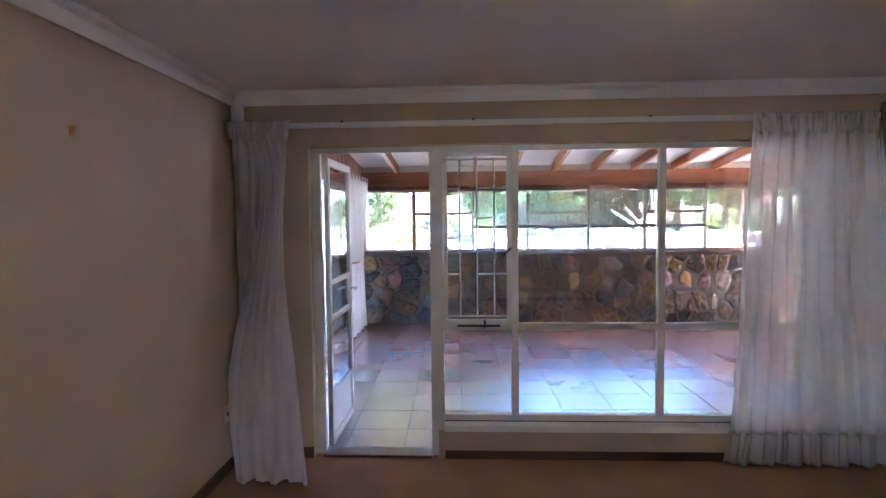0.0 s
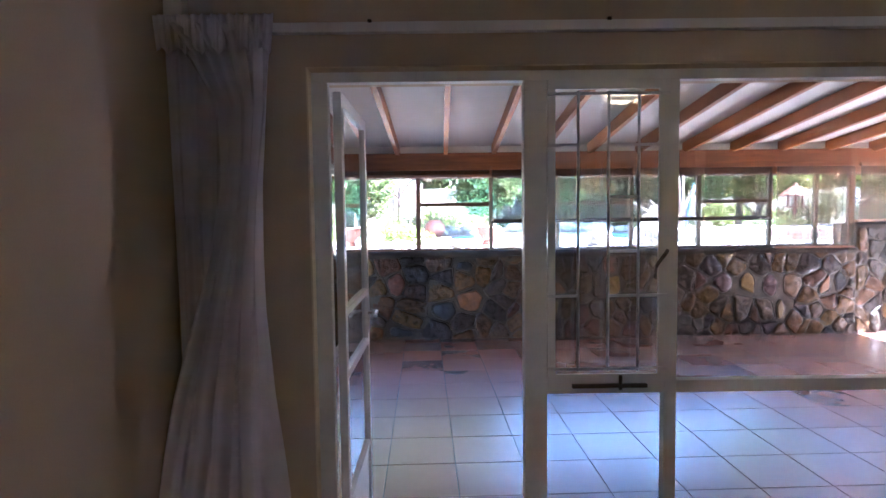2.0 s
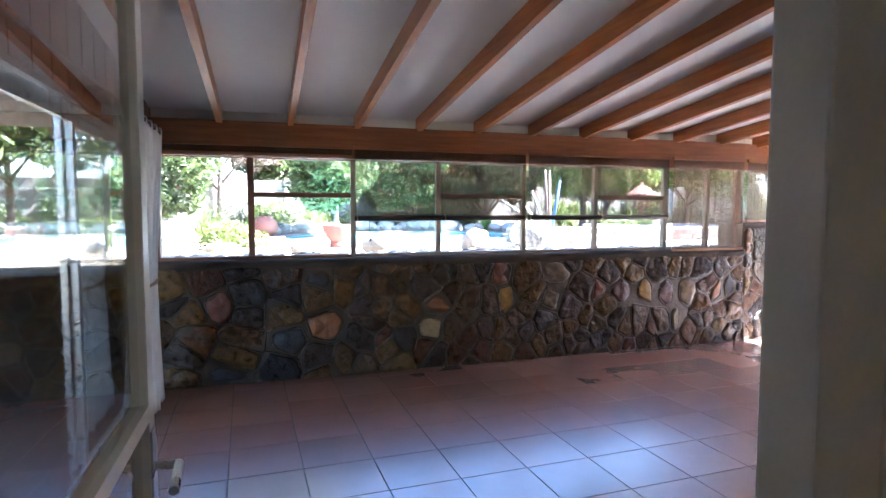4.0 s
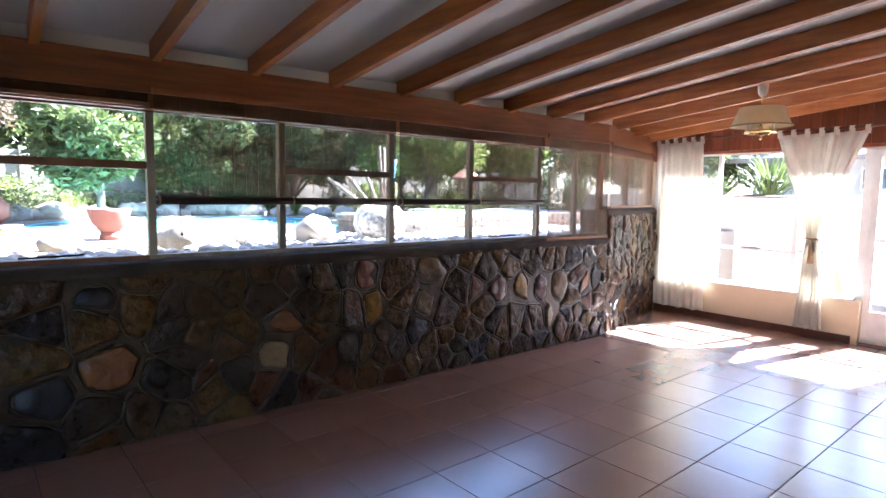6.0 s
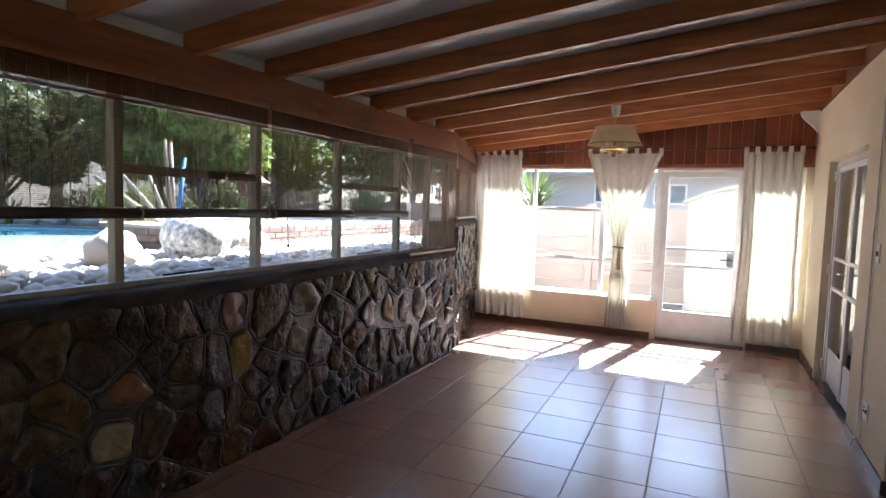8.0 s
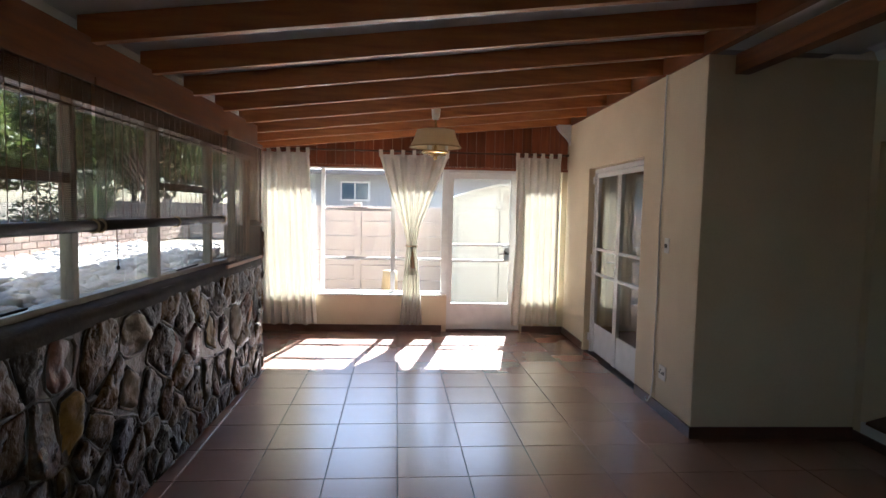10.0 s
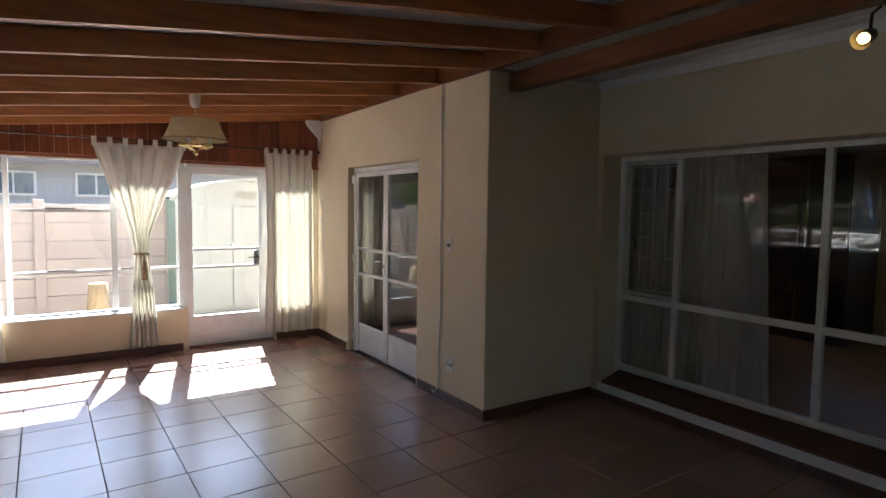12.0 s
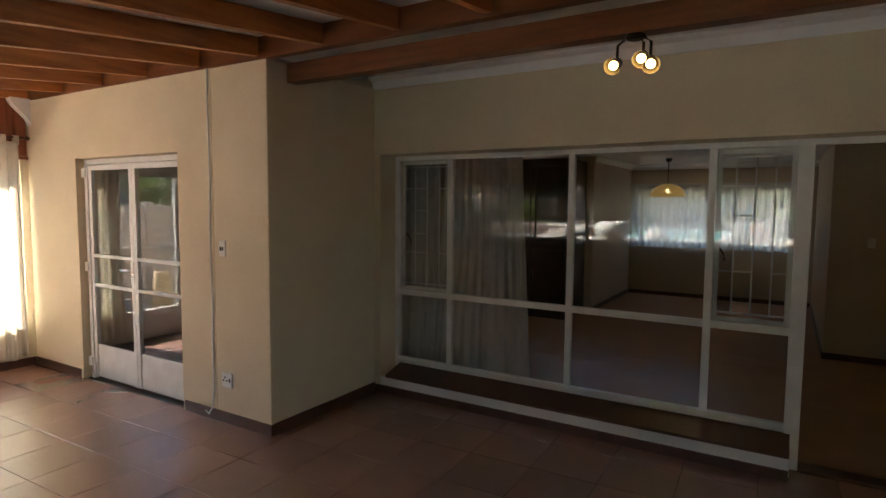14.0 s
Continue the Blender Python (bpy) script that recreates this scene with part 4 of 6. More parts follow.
def tree(at, height, spread, material, seed, label, count=3200, size=0.07, bare=0.35, bark=BARK, stem=0.07, G=G):
    """A tapered trunk with limbs and a crown of many leaves."""
    rnd = random.Random(seed)
    x, y = at
    count, size = int(count * 4.8), size * 1.15
    t = thing("tree", (x, y, G - 0.02), label, "tree")
    bm = bmesh.new()
    top = Vector((x + rnd.uniform(-0.2, 0.2), y, G + height * 0.7))
    tube(bm, [(x, y, G - 0.05), (x + 0.03, y, G + height * 0.2), tuple((Vector((x, y, G)) + top) / 2 + Vector((0.05, 0, 0.1))), tuple(top)], 0, 8, [stem, stem * 0.85, stem * 0.65, stem * 0.35])
    clumps = []
    for k in range(14):
        a = k * 2.4 + rnd.uniform(-0.4, 0.4)
        h = rnd.uniform(bare + 0.12, 0.92)
        r = spread * rnd.uniform(0.35, 0.8) * (1.15 - abs(h - 0.62))
        end = Vector((x + r * math.cos(a), y + r * math.sin(a), G + height * h))
        root = Vector((x, y, G + height * max(bare * 0.7, h - 0.3)))
        tube(bm, [tuple(root), tuple((root + end) / 2 + Vector((0, 0, 0.08))), tuple(end)], 0, 6, [stem * 0.45, stem * 0.3, stem * 0.12])
        q = spread * rnd.uniform(0.32, 0.55)
        clumps.append((tuple(end), (q, q, q * 0.75)))
    clumps.append((tuple(top), (spread * 0.5, spread * 0.5, spread * 0.45)))
    part("trunk", bm, bark, t, "", True)
    leaves("crown", clumps, count, size, material, t, seed)
    return t


def bush(at, radii, material, seed, label, count=1500, size=0.05, blade=0.6, category="bush", name="bush", G=G):
    rnd = random.Random(seed)
    clumps = [((at[0] + rnd.uniform(-0.6, 0.6) * radii[0], at[1] + rnd.uniform(-0.6, 0.6) * radii[1], G + radii[2] * (0.3 if k < 2 else rnd.uniform(0.35, 0.9))), (radii[0] * 0.5, radii[1] * 0.5, radii[2] * 0.5)) for k in range(7)]
    ob = leaves(name, clumps, count, size, material, None, seed, blade)
    return tagged(ob, label, category)


def blades(at, n, length, spread, material, seed, label, z=G, width=0.018, name="strap_plant"):
    """A tuft of long arching leaves."""
    rnd = random.Random(seed)
    verts, faces = [], []
    for _ in range(n):
        a, l = rnd.uniform(0, math.tau), length * rnd.uniform(0.6, 1.1)
        o = spread * rnd.uniform(0.3, 1.0)
        side = Vector((-math.sin(a), math.cos(a), 0)) * width
        base = Vector((at[0] + rnd.uniform(-0.08, 0.08), at[1] + rnd.uniform(-0.08, 0.08), z))
        i = len(verts)
        for k in range(5):
            u = k / 4
            p = base + Vector((math.cos(a) * o * u ** 1.4, math.sin(a) * o * u ** 1.4, l * (u - 0.45 * u * u * (o / spread))))
            s = side * (1 - u * 0.9)
            verts += [p - s, p + s]
        for k in range(4):
            faces.append((i + 2 * k, i + 2 * k + 1, i + 2 * k + 3, i + 2 * k + 2))
    me = bpy.data.meshes.new(name)
    me.from_pydata(verts, [], faces)
    me.materials.append(material)
    return tagged(new(name, me), label, "plant")


tree((2.15, 16.6), 2.1, 1.0, LEAF, 11, "small round green garden tree beside the pool", 3600, 0.075, 0.3)
tree((4.6, 19.3), 2.9, 1.4, LEAF, 12, "leafy green tree in front of the fence", 4800, 0.085, 0.15)
tree((6.7, 19.2), 3.2, 1.5, LEAF_DULL, 13, "tall dull green tree with crooked limbs", 5000, 0.08, 0.15, stem=0.1)
tree((8.6, 17.2), 2.9, 1.5, LEAF_DULL, 14, "dark green tree behind the planter", 4200, 0.08, 0.35, stem=0.1)
tree((8.2, 15.6), 2.9, 1.2, LEAF_LIME, 15, "bright lime green tree behind the planter", 3600, 0.07, 0.2)
tree((11.2, 16.4), 2.6, 1.5, LEAF_LIME, 16, "bright lime green garden tree", 4000, 0.08)
tree((-0.3, 18.2), 3.6, 1.5, LEAF_BROWN, 17, "bronze-leaved tree in front of the fence", 2800, 0.06, 0.4)
tree((1.0, 21.8), 3.0, 1.5, LEAF, 18, "green tree behind the fence", 3000, 0.09)
tree((11.5, 12.9), 3.2, 1.6, LEAF, 19, "green tree beside the terrace", 4200, 0.075)
tree((14.5, 14.5), 3.2, 2.0, LEAF, 20, "large green tree by the boundary", 4500, 0.1)
tree((-3.4, 15.5), 4.0, 2.2, LEAF, 21, "large green tree at the garden edge", 4500, 0.1)
tree((-5.5, 11.5), 4.2, 2.2, LEAF, 22, "large green tree by the drive", 4500, 0.1)
# The next two trees are added to cut sky light at the sliding door.
tree((-5.2, 8.2), 4.6, 2.6, LEAF, 24, "large green tree by the drive", 4500, 0.1, 0.2)
tree((-6.0, 4.6), 4.6, 2.6, LEAF_DULL, 25, "large green tree by the drive", 4500, 0.1, 0.2)
for k, (x, y, h, s) in enumerate([(-7, 23, 6.0, 2.8), (-3.2, 22.6, 7.6, 3.0), (3.4, 22.8, 3.0, 1.8), (6.6, 23.0, 4.0, 2.2), (9.6, 22.4, 4.0, 2.2), (12.6, 22.0, 4.0, 2.2), (16, 21.8, 4.2, 2.4), (18.5, 17.5, 5.4, 2.8), (17.5, 13.6, 4.6, 2.4), (-8, 16.5, 5.4, 2.6), (-8.5, 12.0, 5.0, 2.6)]):
    tree((x, y), h, s, (LEAF, LEAF_DULL, LEAF_DULL)[k % 3], 90 + k, "large leafy tree behind the garden fence", 3400, 0.12, 0.2, stem=0.12)
# Unseen tree, added so the left floor tiles mirror less sky.
tree((0.3, 23.4), 8.2, 3.0, LEAF_DULL, 26, "tall unseen green tree added beyond the fence to cut sky glare", 2200, 0.13, 0.42, stem=0.16)
roses = tree((-0.9, 13.9), 1.75, 0.85, LEAF, 23, "tall green rose bush with pink flowers", 3600, 0.055, 0.15, stem=0.03)
leaves("blossom", [((-0.9, 13.9, G + 1.2), (0.8, 0.8, 0.55))], 60, 0.045, FLOWER, roses, 5, 0.9)
for k, (x, y, r, m, lab) in enumerate([(0.35, 16.9, (0.9, 0.5, 0.55), LEAF_DULL, "grey-green low garden bush"), (1.2, 18.4, (0.9, 0.5, 0.6), LEAF_DULL, "grey-green low garden bush"), (2.9, 18.8, (0.8, 0.5, 0.5), LEAF, "green low garden bush"), (5.6, 18.6, (0.9, 0.5, 0.75), LEAF_DULL, "dark low bush behind the pool"), (7.3, 18.0, (0.8, 0.5, 0.55), LEAF, "green low bush behind the pool"), (-1.2, 12.6, (0.7, 0.5, 0.35), LEAF_LIME, "pale green flowering ground plant"), (0.2, 12.6, (0.6, 0.45, 0.28), LEAF_LIME, "pale green flowering ground plant"), (9.6, 13.4, (0.9, 0.6, 0.6), LEAF_DULL, "grey-green bush on the terrace"), (7.6, 13.8, (0.7, 0.5, 0.4), LEAF, "green low bush on the terrace"), (-2.2, 16.2, (1.0, 0.7, 0.8), LEAF, "green leafy garden bush below the trees"), (13.0, 11.0, (1.2, 0.8, 1.0), LEAF, "green leafy bush by the boundary wall")]):
    bush((x, y), r, m, 30 + k, lab, 1500, 0.045)
for k, x in enumerate((-5.0, -3.6, -2.3, 0.9, 2.0, 5.3, 6.1, 9.2, 10.6, 12.4, 14.0)):
    bush((x, 19.55 - 0.2 * (k % 3)), (0.75, 0.5, 0.5 + 0.35 * ((k * 7) % 4) / 3), (LEAF_DULL, LEAF, LEAF_DULL, LEAF_LIME)[k % 4], 130 + k, ("grey-green shrub in front of the fence", "leafy green shrub in front of the fence", "grey-green shrub in front of the fence", "bright green shrub in front of the fence")[k % 4], 3200, 0.06)
blades((-0.25, 14.6), 120, 0.75, 0.6, LEAF, 51, "dark green strap-leaved garden plant")
blades((1.9, 18.3), 90, 0.65, 0.55, LEAF_LIME, 52, "pale strap-leaved garden plant")
blades((9.9, 12.9), 260, 1.05, 0.8, STRAW, 53, "tall pale grassy plant on the terrace", G + 0.2)
blades((8.3, 14.8), 80, 0.6, 0.5, LEAF_LIME, 54, "pale spiky garden plant", G + 0.2)
blades((6.2, 17.9), 90, 0.6, 0.6, LEAF_LIME, 55, "pale fern-like plant behind the pool")
blades((14.0, 10.9), 160, 1.5, 1.0, LEAF, 56, "palm-like spiky plant behind the boundary wall", 1.3, 0.04, "palm")


def precast_fence(name, p0, p1, panels, z0, rows, row_h, post_w, material, label):
    """Precast slabs slotted between posts."""
    a, b = Vector((*p0, 0)), Vector((*p1, 0))
    d = (b - a) / panels
    n = d.normalized()
    rot = Matrix.Rotation(math.atan2(n.y, n.x), 4, "Z")
    f = thing(name, (p0[0], p0[1], z0), label, "fence")
    for i in range(panels + 1):
        bm = boxes((-post_w / 2, -0.07, 0, post_w / 2, 0.07, rows * row_h + 0.06), bevel=0.012)
        bmesh.ops.transform(bm, matrix=Matrix.Translation(a + d * i + Vector((0, 0, z0))) @ rot, verts=bm.verts[:])
        part("post", bm, material, f)
        if i == panels:
            break
        for r in range(rows):
            bm = boxes((post_w / 2, -0.022, r * row_h + 0.004, d.length - post_w / 2, 0.022, (r + 1) * row_h - 0.004), bevel=0.008)
            bmesh.ops.transform(bm, matrix=Matrix.Translation(a + d * i + Vector((0, 0, z0))) @ rot, verts=bm.verts[:])
            part("slab", bm, material, f)
    return f


precast_fence("precast_fence", (-9.5, 20.2), (17.5, 20.2), 15, G - 0.02, 5, 0.27, 0.14, FENCE, "weathered grey precast concrete slab fence behind the garden")
precast_fence("precast_wall", (10.75, 7.2), (10.75, 13.8), 4, 0.0, 6, 0.262, 0.13, FENCE_PINK, "pinkish white precast slab wall of the side yard")
precast_fence("precast_fence", (-9.0, 10.5), (-9.0, 20.0), 5, G - 0.02, 5, 0.27, 0.14, FENCE, "weathered precast slab fence at the garden edge")

# rocks and pebbles
for k, (x, y, s, m, lab, nm) in enumerate([(3.22, 10.75, (0.20, 0.17, 0.17), CONCRETE, "large pale rounded garden rock on the pebbles", "rock"), (4.75, 11.3, (0.17, 0.15, 0.14), ROCK, "rounded tan garden rock", "rock"), (5.05, 11.35, (0.17, 0.14, 0.13), ROCK, "rounded tan garden rock", "rock"), (5.32, 11.4, (0.13, 0.11, 0.11), ROCK, "rounded tan garden rock", "rock"), (2.0, 10.8, (0.19, 0.15, 0.14), ROCK, "grey garden rock beside the paving", "rock"), (1.15, 11.0, (0.16, 0.13, 0.09), ROCK, "grey garden rock beside the paving", "rock"), (0.2, 11.4, (0.2, 0.14, 0.08), ROCK, "grey garden rock in the bed", "rock")]):
    single(nm, blob(bmesh.new(), (x, y, G + s[2] * 0.75), s, 0.25, k), m, lab, "rock", True)
for k in range(24):
    x = 0.8 + k * 0.265
    y = 15.4 + 2.8 * math.sqrt(max(0.0, 1 - ((x - 3.85) / 3.3) ** 2)) + 0.45 + rnd.uniform(-0.1, 0.15)
    s = rnd.uniform(0.12, 0.24)
    single("rock", blob(bmesh.new(), (x, y, G + s * 0.5), (s * 1.3, s, s * 0.8), 0.35, 40 + k, 2), ROCK, "pale rough rock in the pool's rockery", "rock", False, "rocks behind the pool")


def pebbles(name, n, area, sizes, seed, label):
    rnd = random.Random(seed)
    base = bmesh.new()
    bmesh.ops.create_icosphere(base, subdivisions=1, radius=1.0)
    bv = [v.co.copy() for v in base.verts]
    bf = [[v.index for v in f.verts] for f in base.faces]
    base.free()
    verts, faces = [], []
    for _ in range(n):
        x, y = rnd.uniform(area[0], area[2]), rnd.uniform(area[1], area[3])
        if x > 5.8 and y < 9.72 + (x - 5.8) * 0.29:
            continue
        s = rnd.uniform(*sizes)
        sc = Vector((s * rnd.uniform(0.9, 1.4), s * rnd.uniform(0.8, 1.1), s * rnd.uniform(0.5, 0.75)))
        m = Matrix.Translation((x, y, G + sc.z * 0.5 + rnd.uniform(0, 0.03))) @ Matrix.Rotation(rnd.uniform(0, 6.28), 4, "Z")
        i = len(verts)
        verts += [m @ Vector((v.x * sc.x, v.y * sc.y, v.z * sc.z)) for v in bv]
        faces += [[i + a for a in f] for f in bf]
    me = bpy.data.meshes.new(name)
    me.from_pydata(verts, [], faces)
    me.materials.append(PEBBLE)
    me.polygons.foreach_set("use_smooth", [True] * len(me.polygons))
    return tagged(new(name, me), label, "pebbles", "", "stuff")


pebbles("pebbles", 2200, (2.6, 9.72, 8.2, 11.5), (0.025, 0.065), 4, "white river pebbles along the house")
pebbles("pebbles", 260, (-0.5, 9.72, 2.6, 10.7), (0.03, 0.08), 6, "pale pebbles in the garden bed")
# brick terrace
terrace = thing("planter_wall", (4.6, 11.75, G), "low brown brick terrace edge with pale paving on top", "planter")
part("paving_top", boxes((4.5, 11.78, G + 0.215, 6.9, 12.75, G + 0.25), (6.902, 11.78, G + 0.215, 12.5, 14.4, G + 0.25), bevel=0.006), CONCRETE, terrace, "pale concrete paving")
part("core", boxes((4.56, 11.82, G, 6.95, 12.68, G + 0.213), (6.96, 11.82, G, 12.4, 14.3, G + 0.213)), GROUT, terrace)
brick_me = mesh_of(boxes((0, -0.05, 0, 0.215, 0.05, 0.064), bevel=0.004), "brick", BRICK)
for r in range(3):
    for k in range(34):
        ob = new("brick", brick_me)
        ob.parent = terrace
        ob.matrix_parent_inverse = Matrix.Translation(-terrace.location)
        ob.location = (4.52 + (k + 0.5 * (r % 2)) * 0.227, 11.80, G + 0.004 + r * 0.0715)
    for k in range(4):
        ob = new("brick", brick_me)
        ob.parent = terrace
        ob.matrix_parent_inverse = Matrix.Translation(-terrace.location)
        ob.location, ob.rotation_euler = (4.54, 11.86 + (k + 0.5 * (r % 2)) * 0.227, G + 0.004 + r * 0.0715), (0, 0, math.pi / 2)
# pots
pot = thing("ball_pot", (4.02, 10.85, G), "large round pot with mottled white and grey glaze", "pot")
part("pot_body", lathe(bmesh.new(), (4.02, 10.85, G), [(0.0, 0.0), (0.16, 0.0), (0.25, 0.08), (0.29, 0.19), (0.27, 0.30), (0.20, 0.38), (0.17, 0.385), (0.16, 0.37), (0.19, 0.33)], 32), MARBLED, pot, "", True)
part("soil", lathe(bmesh.new(), (4.02, 10.85, G), [(0.0, 0.35), (0.17, 0.35)], 20), GRASS, pot)


def bowl_pot(at, r, h, label, tilt=0.0):
    b = thing("bowl_pot", (*at, G), label, "pot")
    part("foot", lathe(bmesh.new(), (*at, G), [(0, 0), (r * 0.5, 0), (r * 0.42, h * 0.25), (0, h * 0.25)], 24), TERRACOTTA, b, "", True)
    part("bowl", lathe(bmesh.new(), (*at, G + h * 0.25), [(0, 0), (r * 0.45, 0), (r * 0.8, h * 0.3), (r * 0.97, h * 0.65), (r, h * 0.75), (r * 0.93, h * 0.75), (r * 0.88, h * 0.6), (0, h * 0.5)], 28), TERRACOTTA, b, "", True)
    return b


bowl_pot((1.70, 12.5), 0.21, 0.32, "broken terracotta bowl pot beside the pool")
jar = thing("clay_jar", (0.72, 16.3, G), "round terracotta jar beside the pool", "jar")
part("jar_body", lathe(bmesh.new(), (0.72, 16.3, G), [(0, 0), (0.14, 0), (0.25, 0.13), (0.24, 0.28), (0.14, 0.38), (0.11, 0.39), (0.10, 0.36)], 28), TERRACOTTA, jar, "", True)
part("jar_rim", lathe(bmesh.new(), (0.72, 16.3, G), [(0.105, 0.37), (0.135, 0.37), (0.14, 0.40), (0.105, 0.41), (0.10, 0.38)], 24), TERRACOTTA, jar, "", True)
# bundle of poles and folded umbrellas
for k, (dx1, dz, m) in enumerate([(-0.80, 0.42, POLE_PALE), (-0.50, 0.46, POLE_PALE), (-0.22, 0.55, POLE_PALE), (0.02, 0.90, BARK), (0.10, 0.88, POLE_PALE), (0.30, 0.72, POLE_BLUE)]):
    x = 5.12
    single("garden_pole", tube(bmesh.new(), [(x + 0.04 * k - 0.1, 12.55, G + 0.24), (x + dx1, 12.65, G + 0.30 + dz)], 0.022, 10, [0.03, 0.02]), m, "leaning pole standing in the terrace bed", "pole", True, "leaning poles")
# bird house
bh = thing("bird_house", (8.4, 14.5, G), "red-brown pagoda bird house on a post", "bird house")
part("post", tube(bmesh.new(), [(8.4, 14.5, G), (8.4, 14.5, G + 0.62)], 0.05, 10), TERRACOTTA, bh, "", True)
part("platform", lathe(bmesh.new(), (8.4, 14.5, G + 0.6), [(0, 0), (0.2, 0.0), (0.22, 0.03), (0, 0.04)], 8), TERRACOTTA, bh)
for k in range(6):
    a = k * math.tau / 6
    part("pillar", tube(bmesh.new(), [(8.4 + 0.15 * math.cos(a), 14.5 + 0.15 * math.sin(a), G + 0.63), (8.4 + 0.15 * math.cos(a), 14.5 + 0.15 * math.sin(a), G + 0.86)], 0.025, 8), TERRACOTTA, bh)
part("roof", lathe(bmesh.new(), (8.4, 14.5, G + 0.85), [(0, 0.0), (0.34, 0.0), (0.33, 0.025), (0.18, 0.13), (0.06, 0.21), (0.03, 0.27), (0, 0.28)], 10), TERRACOTTA, bh)

# side yard: shed, stump, neighbour's house
setting("yard_paving", boxes((7.91, 3.0, -0.14, 10.7, 9.62, 0.0)), CONCRETE, "pale concrete side yard")
shed = thing("garden_shed", (10.7, 6.2, 0), "cream and green sheet metal garden shed", "shed")
x0, x1, y0, y1, h = 9.85, 11.5, 4.9, 7.24, 1.68
part("side_wall", boxes((x0 + 0.02, y1 - 0.02, 0, x1, y1, h)), SHED_GREEN, shed, "pale green sheet")
part("back_wall", boxes((x0 + 0.02, y0, 0, x1, y0 + 0.02, h)), SHED_GREEN, shed)
bm = boxes((x0, y0, 0, x0 + 0.02, y1, h))
for k in range(24):
    yy = y0 + 0.05 + k * (y1 - y0 - 0.1) / 23
    box(bm, x0 - 0.012, yy - 0.012, 0.02, x0, yy + 0.012, h - 0.08)
part("front_wall", bm, SHED_CREAM, shed)
bm = bmesh.new()
arc = [(y0 - 0.08 + (y1 - y0 + 0.16) * k / 16, h - 0.02 + 0.30 * (1 - (2 * k / 16 - 1) ** 2)) for k in range(17)]
lo = [[bm.verts.new((x, y, z)) for y, z in arc] for x in (x0 - 0.1, x1 + 0.1)]
hi = [[bm.verts.new((x, y, z + 0.04)) for y, z in arc] for x in (x0 - 0.1, x1 + 0.1)]
for k in range(16):
    bm.faces.new((hi[0][k], hi[0][k + 1], hi[1][k + 1], hi[1][k]))
    bm.faces.new((lo[0][k], lo[1][k], lo[1][k + 1], lo[0][k + 1]))
    bm.faces.new((lo[0][k], lo[0][k + 1], hi[0][k + 1], hi[0][k]))
part("roof", bm, SHED_CREAM, shed)
bm = bmesh.new()
vs = [bm.verts.new((x0 + 0.01, y, z)) for y, z in arc] + [bm.verts.new((x0 + 0.01, y1, h - 0.05)), bm.verts.new((x0 + 0.01, y0, h - 0.05))][::1]
bm.faces.new(vs)
part("gable", bm, SHED_CREAM, shed)
for k in range(2):
    for j in range(4):
        part("vent_slat", boxes((x0 - 0.008, 5.65 + k * 0.45 + 0.02, h + 0.02 + j * 0.025, x0 + 0.008, 5.95 + k * 0.45, h + 0.034 + j * 0.025)), FENCE, shed)
for ya, yb in ((5.45, 6.46), (6.475, 7.15)):
    part("door_leaf", boxes((x0 - 0.025, ya, 0.05, x0 - 0.013, yb, h - 0.12), bevel=0.004), SHED_CREAM, shed)
part("latch", lathe(bmesh.new(), (x0 - 0.03, 6.47, 0.98), [(0, -0.05), (0.03, -0.03), (0.035, 0.0), (0.03, 0.03), (0, 0.05)], 12), CHROME, shed)
single("tree_stump", lathe(bmesh.new(), (9.4, 8.22, 0.0), [(0.0, 0.0), (0.17, 0.0), (0.15, 0.1), (0.125, 0.35), (0.11, 0.58), (0.07, 0.585), (0, 0.57)], 14), PALE_BARK, "pale cut tree stump in the side yard", "stump", True)
house = thing("neighbour_house", (17, 8, 0), "grey single-storey house behind the boundary wall", "house")
part("wall", boxes((16.2, 3.0, 0, 22, 12.2, 2.45)), HOUSE_PAINT, house)
bm = bmesh.new()
v = [bm.verts.new(p) for p in ((15.6, 2.4, 2.40), (15.6, 12.8, 2.40), (19.2, 12.8, 3.9), (19.2, 2.4, 3.9), (22.6, 2.4, 2.4), (22.6, 12.8, 2.4), (15.6, 2.4, 2.52), (15.6, 12.8, 2.52), (19.2, 12.8, 4.02), (19.2, 2.4, 4.02), (22.6, 2.4, 2.52), (22.6, 12.8, 2.52))]
for q in ((0, 1, 2, 3), (3, 2, 5, 4), (6, 9, 8, 7), (9, 10, 11, 8), (0, 6, 7, 1), (4, 5, 11, 10), (0, 3, 9, 6), (3, 4, 10, 9), (1, 7, 8, 2), (2, 8, 11, 5)):
    bm.faces.new([v[i] for i in q])
part("roof", bm, ROOF_TILE, house)
for ya, yb in ((9.05, 9.85), (7.55, 8.35)):
    w = part("window", boxes((16.12, ya, 1.72, 16.19, yb, 2.25)), STEEL_WHITE, house)
    for k in range(2):
        part("pane", boxes((16.10, ya + 0.05 + k * 0.37, 1.77, 16.118, ya + 0.38 + k * 0.37, 2.2)), HOUSE_GLASS, w)
# paved yard by the sliding door, coloured dark to bounce less light indoors
setting("patio", boxes((-9.0, 4.0, -0.14, LEFT_X - 0.2, 9.62, -0.01)), PATIO_DARK, "patio by the sliding door, darkened to bounce less light")
# Hedge row added on the green side to hold back light from the left.
for k in range(5):
    bush((-5.2, 4.6 + k * 1.15), (0.7, 0.8, 1.5), (LEAF, LEAF_DULL)[k % 2], 81 + k, "tall green hedge shrub added to screen light beyond the patio", 2400, 0.06, G=-0.02)
